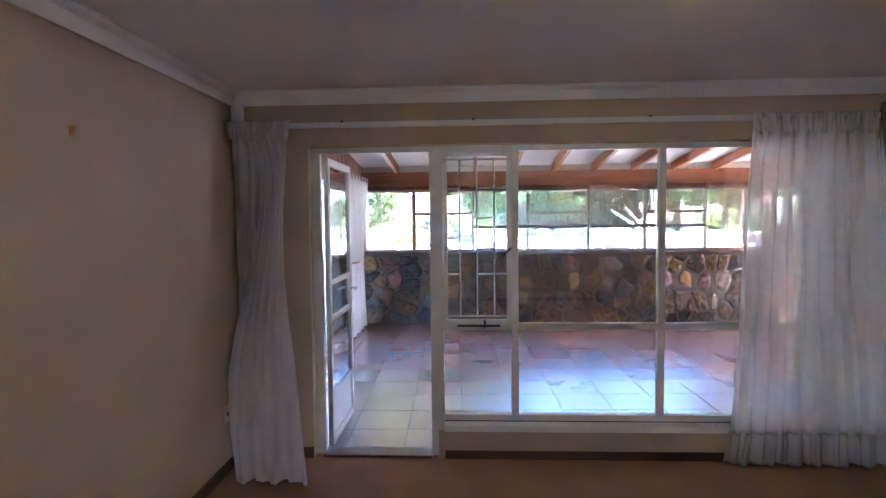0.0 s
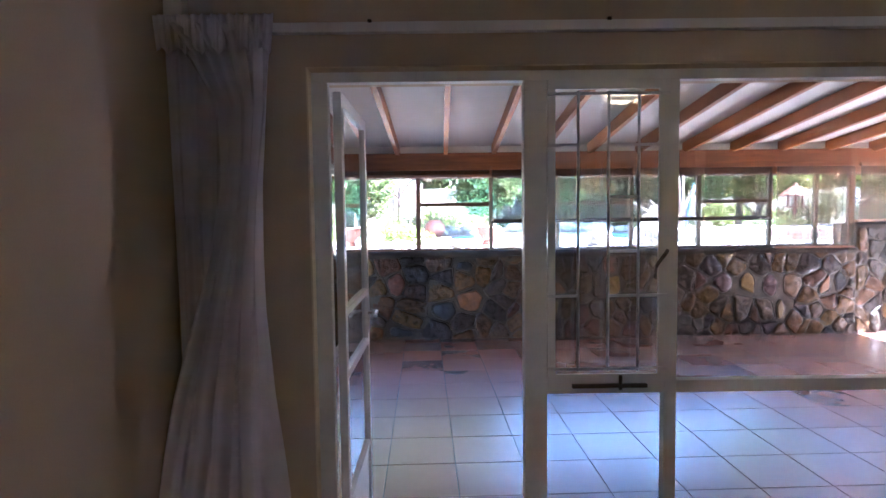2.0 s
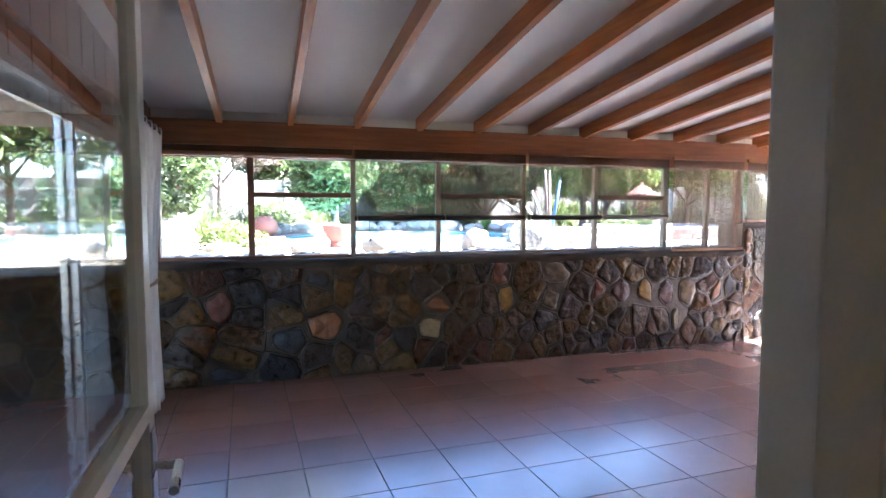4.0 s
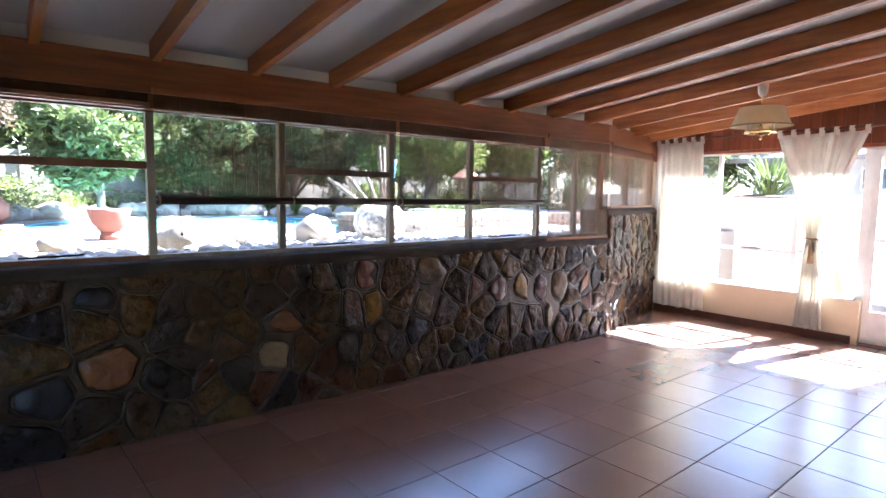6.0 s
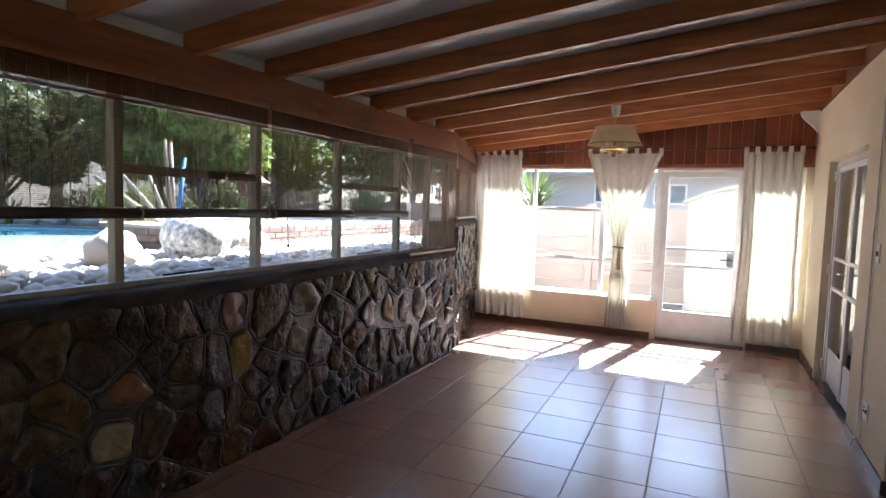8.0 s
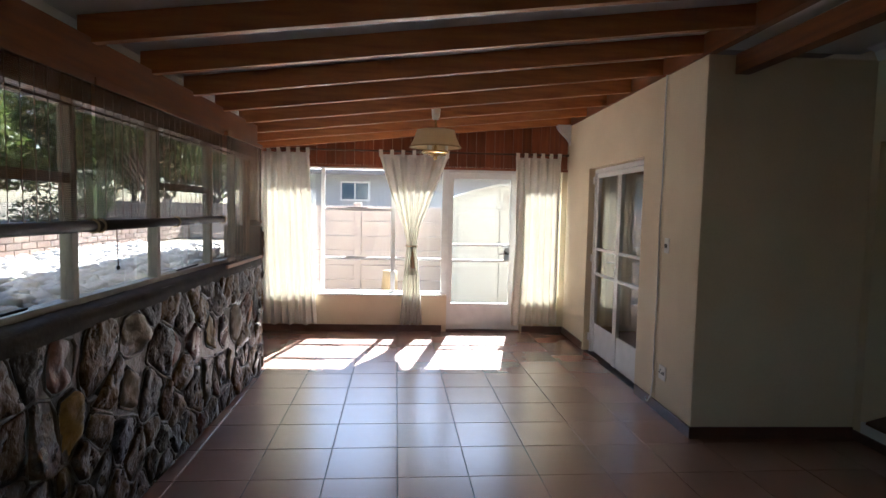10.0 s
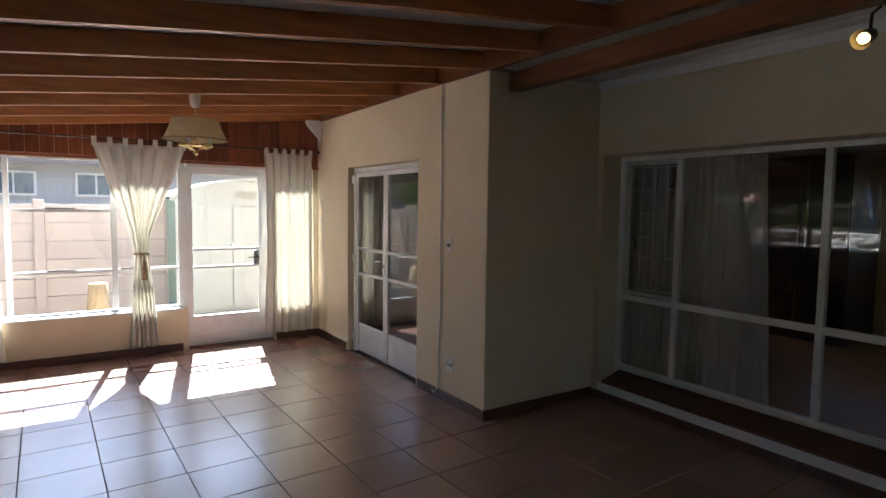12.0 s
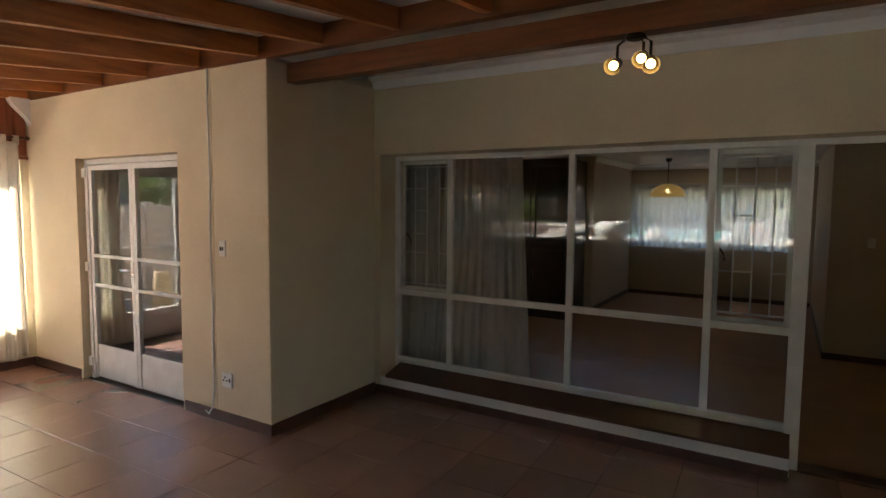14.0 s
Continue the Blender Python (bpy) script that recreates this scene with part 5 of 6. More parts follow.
bush((-3.2, 9.2), (0.8, 0.5, 0.35), LEAF_LIME, 71, "pale green bush above the patio", 1200, 0.05)
bush((-5.0, 9.9), (1.4, 0.8, 1.0), LEAF, 72, "green bush above the patio", 1800, 0.06)
# boundary behind the dining window
tree((3.4, -6.5), 3.0, 1.8, LEAF_LIME, 75, "green tree outside the dining window", 2600, 0.09, G=-0.14)

# ---- curtains ----
def curtain(bm, line, along, levels, pleats, depth, seed, cols=90, rows=40, slant=0.0, out=0.0):
    """A pleated cloth. line: a point and level direction; levels: (height, from, to) downwards, in metres along the line; pleats get deeper where the cloth is gathered."""
    p, d = Vector((*line, 0)), Vector((*along, 0)).normalized()
    n = Vector((-d.y, d.x, 0))
    full = max(b - a for _, a, b in levels)
    zs = [l[0] for l in levels]
    grid = []
    for r in range(rows + 1):
        z = zs[0] + (zs[-1] - zs[0]) * r / rows
        a = float(np.interp(-z, [-q for q in zs], [l[1] for l in levels]))
        b = float(np.interp(-z, [-q for q in zs], [l[2] for l in levels]))
        tight = min(2.2, (full / max(0.05, b - a)) ** 0.5)
        row = []
        for c in range(cols + 1):
            u = c / cols
            ph = pleats * math.tau * (u + slant * (zs[0] - z) + 0.018 * noise.noise(Vector((u * 6, z * 0.9, seed))))
            amp = depth * tight * (0.75 + 0.45 * noise.noise(Vector((u * 4, z * 1.3, seed + 9))))
            w = amp * (math.sin(ph) + 0.28 * math.sin(2.3 * ph + seed))
            s = a + (b - a) * u + 0.006 * noise.noise(Vector((u * 9, z * 3, seed)))
            row.append(bm.verts.new(p + d * s + n * (w - out * ((zs[0] - z) / (zs[0] - zs[-1])) ** 1.5) + Vector((0, 0, z + (0.012 * math.sin(ph * 0.5) if r == rows else 0)))))
        grid.append(row)
    for r in range(rows):
        for c in range(cols):
            bm.faces.new((grid[r][c], grid[r][c + 1], grid[r + 1][c + 1], grid[r + 1][c]))
    return bm


def tab_curtain(at, along, levels, pleats, label, material, seed, tie=None, tabs=6, rod_z=2.235):
    c = thing("curtain", (at[0] + along[0] * levels[0][1], at[1] + along[1] * levels[0][1], levels[-1][0]), label, "curtain")
    solid(part("cloth", curtain(bmesh.new(), at, along, levels, pleats, 0.030, seed, 120), material, c, "", True), 0.0018)
    d = Vector((*along, 0)).normalized()
    a, b = levels[0][1], levels[0][2]
    for k in range(tabs):
        s = a + 0.02 + (b - a - 0.04) * k / (tabs - 1)
        m = Vector((*at, 0)) + d * s
        n = Vector((-d.y, d.x, 0))
        bm = bmesh.new()
        loop = [(-0.012, levels[0][0] - 0.03), (-0.016, rod_z), (-0.010, rod_z + 0.018), (0.010, rod_z + 0.018), (0.016, rod_z), (0.012, levels[0][0] - 0.03)]
        r0, r1 = [], []
        for o, z in loop:
            q = m + n * o + Vector((0, 0, z))
            r0.append(bm.verts.new(q - d * 0.022))
            r1.append(bm.verts.new(q + d * 0.022))
        for i in range(len(loop) - 1):
            bm.faces.new((r0[i], r0[i + 1], r1[i + 1], r1[i]))
        solid(part("tab", bm, material, c), 0.002)
    if tie:
        z, s0, s1 = tie
        mid = Vector((*at, z)) + d * (s0 + s1) / 2
        n = Vector((-d.y, d.x, 0))
        ring = [tuple(mid + d * math.cos(k * math.tau / 16) * ((s1 - s0) / 2 + 0.012) + n * math.sin(k * math.tau / 16) * 0.062) for k in range(17)]
        part("tie_rope", tube(bmesh.new(), ring, 0.011, 8), ROPE, c, "tan twisted rope tie", True)
    return c


CX = FAR_X - 0.075
tab_curtain((CX, 0), (0, 1), [(2.195, 9.14, 9.76), (1.2, 9.10, 9.75), (0.10, 9.04, 9.72)], 7, "cream cotton tab-top curtain hanging beside the end window", CALICO, 2)
c2 = tab_curtain((CX, 0), (0, 1), [(2.195, 7.45, 8.30), (1.75, 7.62, 8.16), (1.30, 7.80, 7.99), (1.09, 7.83, 7.945), (0.85, 7.80, 7.97), (0.11, 7.74, 8.02)], 6, "cream cotton tab-top curtain gathered by a rope tie", CALICO, 3, (1.085, 7.83, 7.945), 7)
part("tassel", lathe(bmesh.new(), (CX - 0.07, 7.875, 0.82), [(0, 0), (0.03, 0.0), (0.022, 0.13), (0.012, 0.15), (0.018, 0.17), (0.008, 0.20), (0.006, 0.26)], 12), ROPE, c2, "tan tassel", True)
tab_curtain((CX, 0), (0, 1), [(2.195, 6.06, 6.62), (1.2, 6.06, 6.60), (0.11, 6.05, 6.64)], 6, "cream cotton tab-top curtain beside the outer door", CALICO, 4)
rod = thing("curtain_rod", (CX, 6.0, 2.235), "dark wooden curtain rod over the end window", "curtain rod")
part("pole", tube(bmesh.new(), [(CX, 6.0, 2.235), (CX, 9.76, 2.235)], 0.011, 10), SKIRTING, rod)
for y in (6.02, 7.45, 9.70):
    part("bracket", boxes((CX, y - 0.012, 2.225, FAR_X - 0.008, y + 0.012, 2.245)), SKIRTING, rod)
for y in (5.985, 9.765):
    part("finial", blob(bmesh.new(), (CX, y, 2.235), (0.02, 0.025, 0.02), 0, 0, 2), SKIRTING, rod, "", True)
tab_curtain((-0.10, 0), (0, 1), [(2.11, 7.80, 9.27), (1.6, 7.98, 9.10), (1.15, 8.12, 8.82), (1.0, 8.16, 8.72), (0.8, 8.06, 8.84), (0.03, 7.72, 9.02)], 10, "white cotton tab-top curtain tied back by the sliding door", COTTON, 5, (1.0, 8.16, 8.72), 8, 2.15)
rod = thing("curtain_rod", (-0.10, 5.8, 2.15), "dark curtain rod over the sliding door", "curtain rod")
part("pole", tube(bmesh.new(), [(-0.10, 5.7, 2.15), (-0.10, 9.3, 2.15)], 0.012, 10), SKIRTING, rod)
for y in (5.75, 7.6, 9.25):
    part("bracket", boxes((LEFT_X + 0.012, y - 0.012, 2.14, -0.10, y + 0.012, 2.16)), SKIRTING, rod)


def sheer(at, along, levels, pleats, label, material, seed, heading=0.09, ruffle=0.0, slant=0.0, out=0.0):
    """A gathered curtain with a frilled heading, and a frill below where it has one."""
    c = thing("sheer_curtain", (at[0] + along[0] * levels[0][1], at[1], levels[-1][0]), label, "curtain")
    solid(part("cloth", curtain(bmesh.new(), at, along, levels, pleats, 0.026, seed, 150, 40, slant, out), material, c, "", True), 0.0015)
    a, b = levels[0][1], levels[0][2]
    solid(part("heading", curtain(bmesh.new(), (at[0], at[1] - 0.012), along, [(levels[0][0] + 0.03, a - 0.01, b + 0.01), (levels[0][0] - heading, a, b)], pleats * 3, 0.010, seed + 3, 240, 8), material, c, "", True), 0.002)
    if ruffle:
        a, b = levels[-1][1], levels[-1][2]
        z = levels[-1][0]
        solid(part("frill", curtain(bmesh.new(), (at[0], at[1] - 0.01), along, [(z + ruffle, a, b), (z - 0.0, a - 0.03, b + 0.03)], pleats * 1.6, 0.035, seed + 5, 260, 10), material, c, "", True), 0.0015)
    return c


corner = sheer((0, 4.36), (1, 0), [(2.17, -0.085, 0.30), (2.08, 0.0, 0.295), (1.9, 0.10, 0.285), (1.65, 0.12, 0.265), (1.4, 0.09, 0.265), (1.2, 0.045, 0.275), (0.95, -0.01, 0.305), (0.6, -0.05, 0.37), (0.3, -0.035, 0.42), (0.02, 0.02, 0.46)], 4.6, "lilac-white sheer curtain hanging twisted in the corner", SHEER_GREY, 12, out=0.30, slant=0.12)
solid(part("back_fold", curtain(bmesh.new(), (0, 4.405), (1, 0), [(2.16, -0.085, 0.22), (1.6, -0.075, 0.19), (1.0, -0.07, 0.17), (0.03, -0.05, 0.22)], 4, 0.018, 14, 80, 30), SHEER_GREY, corner, "", True), 0.0015)
sheer((0, 4.36), (1, 0), [(2.165, 3.15, 3.86), (1.2, 3.10, 3.92), (0.5, 3.06, 4.0), (0.03, 3.03, 4.05)], 9, "white sheer frilled curtain in front of the wide window", SHEER_WHITE, 15, 0.09, 0.2)
sheer((0, 4.37), (1, 0), [(2.16, 3.9, 4.5), (0.04, 3.95, 4.55)], 7, "white sheer curtain beside the wide window", SHEER_WHITE, 17, 0.08, 0.2)
sheer((0, 4.29), (1, 0), [(2.20, 3.84, 4.62), (1.8, 3.90, 4.70), (1.4, 4.08, 4.80), (1.05, 4.45, 4.86), (0.6, 4.5, 4.9), (0.04, 4.45, 4.95)], 7, "taupe printed drape over the sheer curtain", PRINT_CLOTH, 19)
rail = thing("curtain_rail", (0.3, 4.44, 2.18), "white wooden curtain rail over the wide window", "curtain rail")
part("batten", boxes((-0.08, 4.435, 2.165, 4.9, 4.466, 2.20), bevel=0.004), CORNICE_WHITE, rail)
for x in (0.62, 1.46, 2.56, 3.7):
    part("bracket", boxes((x - 0.007, 4.43, 2.196, x + 0.007, 4.466, 2.207), bevel=0.002), BLACK_IRON, rail, "small dark fixing clip")
# side room and dining window curtains
sheer((0, -2.28), (1, 0), [(2.02, 1.15, 3.80), (0.9, 1.15, 3.80)], 24, "white lace curtain at the dining window", LACE, 27)
w5 = setting("window_5", boxes((1.20, -2.55, 0.95, 3.72, -2.50, 0.99), (1.20, -2.55, 1.91, 3.72, -2.50, 1.95), (1.20, -2.55, 0.99, 1.24, -2.50, 1.91), (2.10, -2.55, 0.99, 2.14, -2.50, 1.91), (3.68, -2.55, 0.99, 3.72, -2.50, 1.91), (2.99, -2.55, 0.99, 3.03, -2.50, 1.91)), FR, "white steel dining window")
for a, b in ((1.24, 2.10), (2.14, 2.99), (3.03, 3.68)):
    part("pane", boxes((a, -2.527, 0.99, b, -2.523, 1.91)), GLASS, w5)

# ---- blinds ----
def blind(x0, x1, low, label, material, rolled, y=9.275, place=None):
    b = thing("reed_blind", ((x0 + x1) / 2, y, low) if place is None else tuple(place @ Vector(((x0 + x1) / 2, y, low))), label, "blind")
    fix = (lambda m: m) if place is None else bend
    part("head_rail", fix(boxes((x0, y - 0.012, 2.05, x1, y + 0.018, 2.085), bevel=0.003)), BEAM_WOOD, b)
    part("reed_sheet", fix(boxes((x0 + 0.01, y - 0.002, low, x1 - 0.01, y + 0.002, 2.05))), material, b)
    n = int((x1 - x0) / 0.075)
    for k in range(1, n):
        x = x0 + (x1 - x0) * k / n
        part("thread", fix(boxes((x - 0.0012, y - 0.0045, low + 0.02, x + 0.0012, y - 0.0025, 2.05))), SKIRTING, b)
    if rolled:
        part("roll", fix(tube(bmesh.new(), [(x0 + 0.005, y, low), (x1 - 0.005, y, low)], 0.024, 14)), BLIND_ROLL, b, "dark rolled-up lower end", True)
        for x in (x0 + 0.02, (x0 + x1) / 2, x1 - 0.02):
            part("cord_ring", fix(tube(bmesh.new(), [(x + 0.004, y + 0.028 * math.cos(k * math.tau / 12), low + 0.028 * math.sin(k * math.tau / 12)) for k in range(13)], 0.006, 6)), ROPE, b)
        part("pull_cord", fix(tube(bmesh.new(), [(x0 + 0.13, y - 0.02, low), (x0 + 0.14, y - 0.02, low - 0.19)], 0.003, 6)), SKIRTING, b)
        part("cord_knob", fix(blob(bmesh.new(), (x0 + 0.14, y - 0.02, low - 0.20), (0.009, 0.009, 0.012), 0, 0, 2)), BLACK_IRON, b, "", True)
    else:
        part("foot_rail", fix(boxes((x0, y - 0.01, low - 0.012, x1, y + 0.01, low + 0.012), bevel=0.003)), FRAME_WOOD, b)
    return b


blind(-0.12, 1.462, 1.985, "brown reed blind pulled up under the beam", BLIND, False)
blind(1.472, 3.176, 1.435, "brown reed blind half lowered with a rolled end", BLIND, True)
blind(3.19, 4.868, 1.435, "brown reed blind half lowered with a rolled end", BLIND, True)
blind(4.895, 5.86, 1.078, "pale reed blind lowered over the window", BLIND_PALE, False, 9.255)
blind(0.02, LONG - 0.28, 1.39, "pale reed blind lowered on the turned window", BLIND_PALE, False, -0.02, turned)

# ---- lamps ----
LX, LY = 5.69, 7.69
lamp = thing("pendant_lamp", (LX, LY, 1.98), "parchment-shaded brass pendant lamp hanging from a rafter", "lamp")
part("ceiling_cup", lathe(bmesh.new(), (LX, LY, 2.33), [(0, 0), (0.022, 0), (0.036, 0.03), (0.040, 0.095), (0, 0.095)], 20), PLASTIC_WHITE, lamp, "white ceiling cup", True)
part("stem", tube(bmesh.new(), [(LX, LY, 2.06), (LX, LY, 2.34)], 0.008, 10), BRASS, lamp, "", True)
shade = part("shade", lathe(bmesh.new(), (LX, LY, 2.085), [(0.228, 0.0), (0.218, 0.02), (0.186, 0.09), (0.168, 0.152), (0.164, 0.152), (0.182, 0.09), (0.214, 0.02), (0.224, 0.0), (0.228, 0.0)], 40), SHADE_CLOTH, lamp, "parchment cloth shade", True)
part("trim", tube(bmesh.new(), [(LX + 0.228 * math.cos(k * math.tau / 40), LY + 0.228 * math.sin(k * math.tau / 40), 2.088) for k in range(41)], 0.006, 6), ROPE, shade)
part("spider", boxes((LX - 0.165, LY - 0.004, 2.228, LX + 0.165, LY + 0.004, 2.233), (LX - 0.004, LY - 0.165, 2.228, LX + 0.004, LY + 0.165, 2.233)), BRASS, lamp)
part("brass_ring", tube(bmesh.new(), [(LX + 0.11 * math.cos(k * math.tau / 36), LY + 0.11 * math.sin(k * math.tau / 36), 2.045) for k in range(37)], 0.012, 10), BRASS, lamp, "", True)
part("brass_body", lathe(bmesh.new(), (LX, LY, 1.975), [(0, 0), (0.012, 0.004), (0.020, 0.016), (0.012, 0.026), (0.03, 0.038), (0.044, 0.055), (0.03, 0.075), (0.014, 0.085), (0.014, 0.12), (0, 0.12)], 24), BRASS, lamp, "", True)
for k in range(3):
    a = k * math.tau / 3 + 0.4
    part("arm", tube(bmesh.new(), [(LX + 0.02 * math.cos(a), LY + 0.02 * math.sin(a), 2.03), (LX + 0.07 * math.cos(a), LY + 0.07 * math.sin(a), 2.02), (LX + 0.11 * math.cos(a), LY + 0.11 * math.sin(a), 2.05)], 0.008, 8), BRASS, lamp)
    part("candle_tube", tube(bmesh.new(), [(LX + 0.10 * math.cos(a), LY + 0.10 * math.sin(a), 2.05), (LX + 0.10 * math.cos(a), LY + 0.10 * math.sin(a), 2.12)], 0.013, 10), PLASTIC_WHITE, lamp)

SX, SY, SZ = 1.975, 5.72, 2.47
spot = thing("spotlight_cluster", (SX, SY, SZ), "three-headed bronze spotlight fixed under the beam, switched on", "lamp")
part("base_plate", lathe(bmesh.new(), (SX, SY, SZ - 0.02), [(0, 0), (0.04, 0), (0.048, 0.008), (0.048, 0.02), (0, 0.02)], 24), BLACK_IRON, spot, "", True)
for ox, oz, aim in ((0.085, -0.012, (0.12, 0.9, -0.42)), (-0.04, 0.008, (-0.05, 0.9, -0.45)), (-0.075, -0.018, (-0.25, 0.85, -0.55))):
    d = Vector(aim).normalized()
    root = Vector((SX + ox, SY + 0.01, SZ - 0.115 + oz))
    part("arm", tube(bmesh.new(), [(SX + ox * 0.6, SY, SZ - 0.015), (SX + ox, SY, SZ - 0.04), tuple(root)], 0.007, 8), BLACK_IRON, spot)
    head = part("head", tube(bmesh.new(), [tuple(root - d * 0.03), tuple(root - d * 0.01), tuple(root + d * 0.03), tuple(root + d * 0.065)], 0, 20, [0.012, 0.026, 0.032, 0.042], cap=False), BLACK_IRON, spot, "dark bronze spotlight head", True)
    part("bulb", blob(bmesh.new(), tuple(root + d * 0.045), (0.022, 0.022, 0.022), 0, 0, 3), BULB, head, "glowing warm reflector bulb", True)

dome = thing("ceiling_lamp", (2.18, 2.55, 2.40), "round glass ceiling lamp, switched on", "lamp")
part("ring", lathe(bmesh.new(), (2.18, 2.55, 2.375), [(0.0, 0.025), (0.17, 0.025), (0.175, 0.0), (0.16, -0.005), (0.15, 0.01)], 32), BRASS, dome, "", True)
part("glass_dome", lathe(bmesh.new(), (2.18, 2.55, 2.375), [(0.155, 0.0), (0.14, -0.035), (0.10, -0.06), (0.05, -0.072), (0, -0.075)], 32), DOME_GLOW, dome, "warm glowing glass dome", True)
PX, PY = 2.95, -1.0
pl = thing("pendant_lamp", (PX, PY, 1.80), "lit woven yellow pendant lamp over the dining end", "lamp")
part("ceiling_cup", lathe(bmesh.new(), (PX, PY, 2.34), [(0, 0), (0.03, 0), (0.05, 0.03), (0.05, 0.064), (0, 0.064)], 20), BLACK_IRON, pl, "", True)
part("cord", tube(bmesh.new(), [(PX, PY, 1.97), (PX, PY, 2.36)], 0.006, 8), BLACK_IRON, pl)
bm = bmesh.new()
for k in range(12):
    r0, z0 = 0.26 * math.cos(k * 0.125), 0.19 * math.sin(k * 0.125)
    tube(bm, [(PX + r0 * math.cos(j * math.tau / 30), PY + r0 * math.sin(j * math.tau / 30), 1.80 + z0) for j in range(31)], 0.008, 5)
for j in range(20):
    a = j * math.tau / 20
    tube(bm, [(PX + 0.262 * math.cos(k * 0.25) * math.cos(a), PY + 0.262 * math.cos(k * 0.25) * math.sin(a), 1.80 + 0.192 * math.sin(k * 0.25)) for k in range(6)], 0.004, 5)
part("shade", bm, SHADE_GLOW, pl, "woven yellow dome shade")
part("bulb", blob(bmesh.new(), (PX, PY, 1.88), (0.03, 0.03, 0.04), 0, 0, 2), DOME_GLOW, pl, "", True)

# ---- small things ----
sw = thing("light_switch", (4.80, DOOR_Y, 1.30), "white double light switch on the cream wall", "switch")
part("plate", boxes((4.765, DOOR_Y, 1.245, 4.835, DOOR_Y + 0.009, 1.36), bevel=0.003), PLASTIC_WHITE, sw)
for x in (4.785, 4.808):
    part("rocker", boxes((x, DOOR_Y + 0.009, 1.285, x + 0.012, DOOR_Y + 0.014, 1.315)), PLASTIC_DARK, sw)
so = thing("wall_socket", (4.775, DOOR_Y, 0.33), "white three-pin wall socket on the cream wall", "socket")
part("plate", boxes((4.72, DOOR_Y, 0.275, 4.83, DOOR_Y + 0.009, 0.385), bevel=0.003), PLASTIC_WHITE, so)
for x, z in ((4.795, 0.348), (4.775, 0.325), (4.812, 0.325)):
    part("pin_hole", lathe(bmesh.new(), (x, DOOR_Y + 0.0095, z), [(0, -0.007), (0.005, -0.005), (0.007, 0), (0.005, 0.005), (0, 0.007)], 10), PLASTIC_DARK, so)
part("rocker", boxes((4.738, DOOR_Y + 0.009, 0.318, 4.75, DOOR_Y + 0.014, 0.345)), PLASTIC_DARK, so)
bm = bmesh.new()
tube(bm, [(4.925 + 0.006 * math.sin(k * 1.1), DOOR_Y + 0.008, 2.60 - k * 0.17) for k in range(15)] + [(4.93, DOOR_Y + 0.02, 0.10), (4.955, DOOR_Y + 0.035, 0.05), (5.0, DOOR_Y + 0.03, 0.065)], 0.0055, 8)
single("wall_cable", bm, CORNICE_WHITE, "thin white cable running down the cream wall", "cable", True)
so = thing("wall_socket", (-0.10, 4.25, 0.38), "white wall socket beside the curtain", "socket")
part("plate", boxes((-0.10, 4.19, 0.32, -0.09, 4.30, 0.43), bevel=0.003), PLASTIC_WHITE, so)
part("rocker", boxes((-0.09, 4.22, 0.36, -0.086, 4.235, 0.385)), PLASTIC_DARK, so)
sen = thing("alarm_sensor", (-0.05, 4.42, 2.22), "white alarm sensor in the ceiling corner", "sensor")
part("case", boxes((-0.085, 4.40, 2.21, -0.02, 4.455, 2.31), bevel=0.008), PLASTIC_WHITE, sen)
part("bracket", boxes((-0.065, 4.43, 2.31, -0.04, 4.46, 2.37), bevel=0.003), PLASTIC_WHITE, sen)
single("wall_hook", boxes((-0.10, 2.93, 1.93, -0.082, 2.945, 1.95), (-0.10, 2.93, 1.91, -0.09, 2.945, 1.93), bevel=0.002), BRASS, "small brass picture hook on the beige wall", "hook")
bm = bmesh.new()
arc = [(0.002 + 0.17 * math.sin(k * math.pi / 16) ** 2 if k else 0.002, 2.36 + 0.25 * k / 8) for k in range(9)]
sides = [[bm.verts.new((x, DOOR_Y + a, z)) for a, z in arc] + [bm.verts.new((x, DOOR_Y + 0.002, 2.61))] for x in (FAR_X - 0.10, FAR_X - 0.013)]
for k in range(9):
    bm.faces.new((sides[0][k], sides[0][k + 1], sides[1][k + 1], sides[1][k]))
bm.faces.new(sides[0])
bm.faces.new(sides[1][::-1])
single("corner_bracket", bm, CORNICE_WHITE, "white curved plaster bracket under the ceiling corner", "bracket")
cab = thing("wall_cabinet", (4.4, 0.5, 0), "tall dark wooden wall cabinet with glazed upper doors", "cabinet")
part("body", boxes((3.95, 0.02, 0.0, 5.05, 0.86, 2.30), bevel=0.006), DARK_WOOD, cab)
for k in range(2):
    lf = part("door", boxes((3.97 + k * 0.54, 0.862, 0.08, 4.49 + k * 0.54, 0.885, 1.0), bevel=0.004), DARK_WOOD, cab)
    part("handle", tube(bmesh.new(), [(4.44 + k * 0.12, 0.885, 0.6), (4.44 + k * 0.12, 0.905, 0.6), (4.44 + k * 0.12, 0.905, 0.7), (4.44 + k * 0.12, 0.885, 0.7)], 0.006, 6), BRASS, lf)
    part("glazed_door", boxes((3.97 + k * 0.54, 0.862, 1.04, 4.03 + k * 0.54, 0.885, 2.25), (4.43 + k * 0.54, 0.862, 1.04, 4.49 + k * 0.54, 0.885, 2.25), (4.03 + k * 0.54, 0.862, 2.19, 4.43 + k * 0.54, 0.885, 2.25), (4.03 + k * 0.54, 0.862, 1.04, 4.43 + k * 0.54, 0.885, 1.1)), DARK_WOOD, cab)
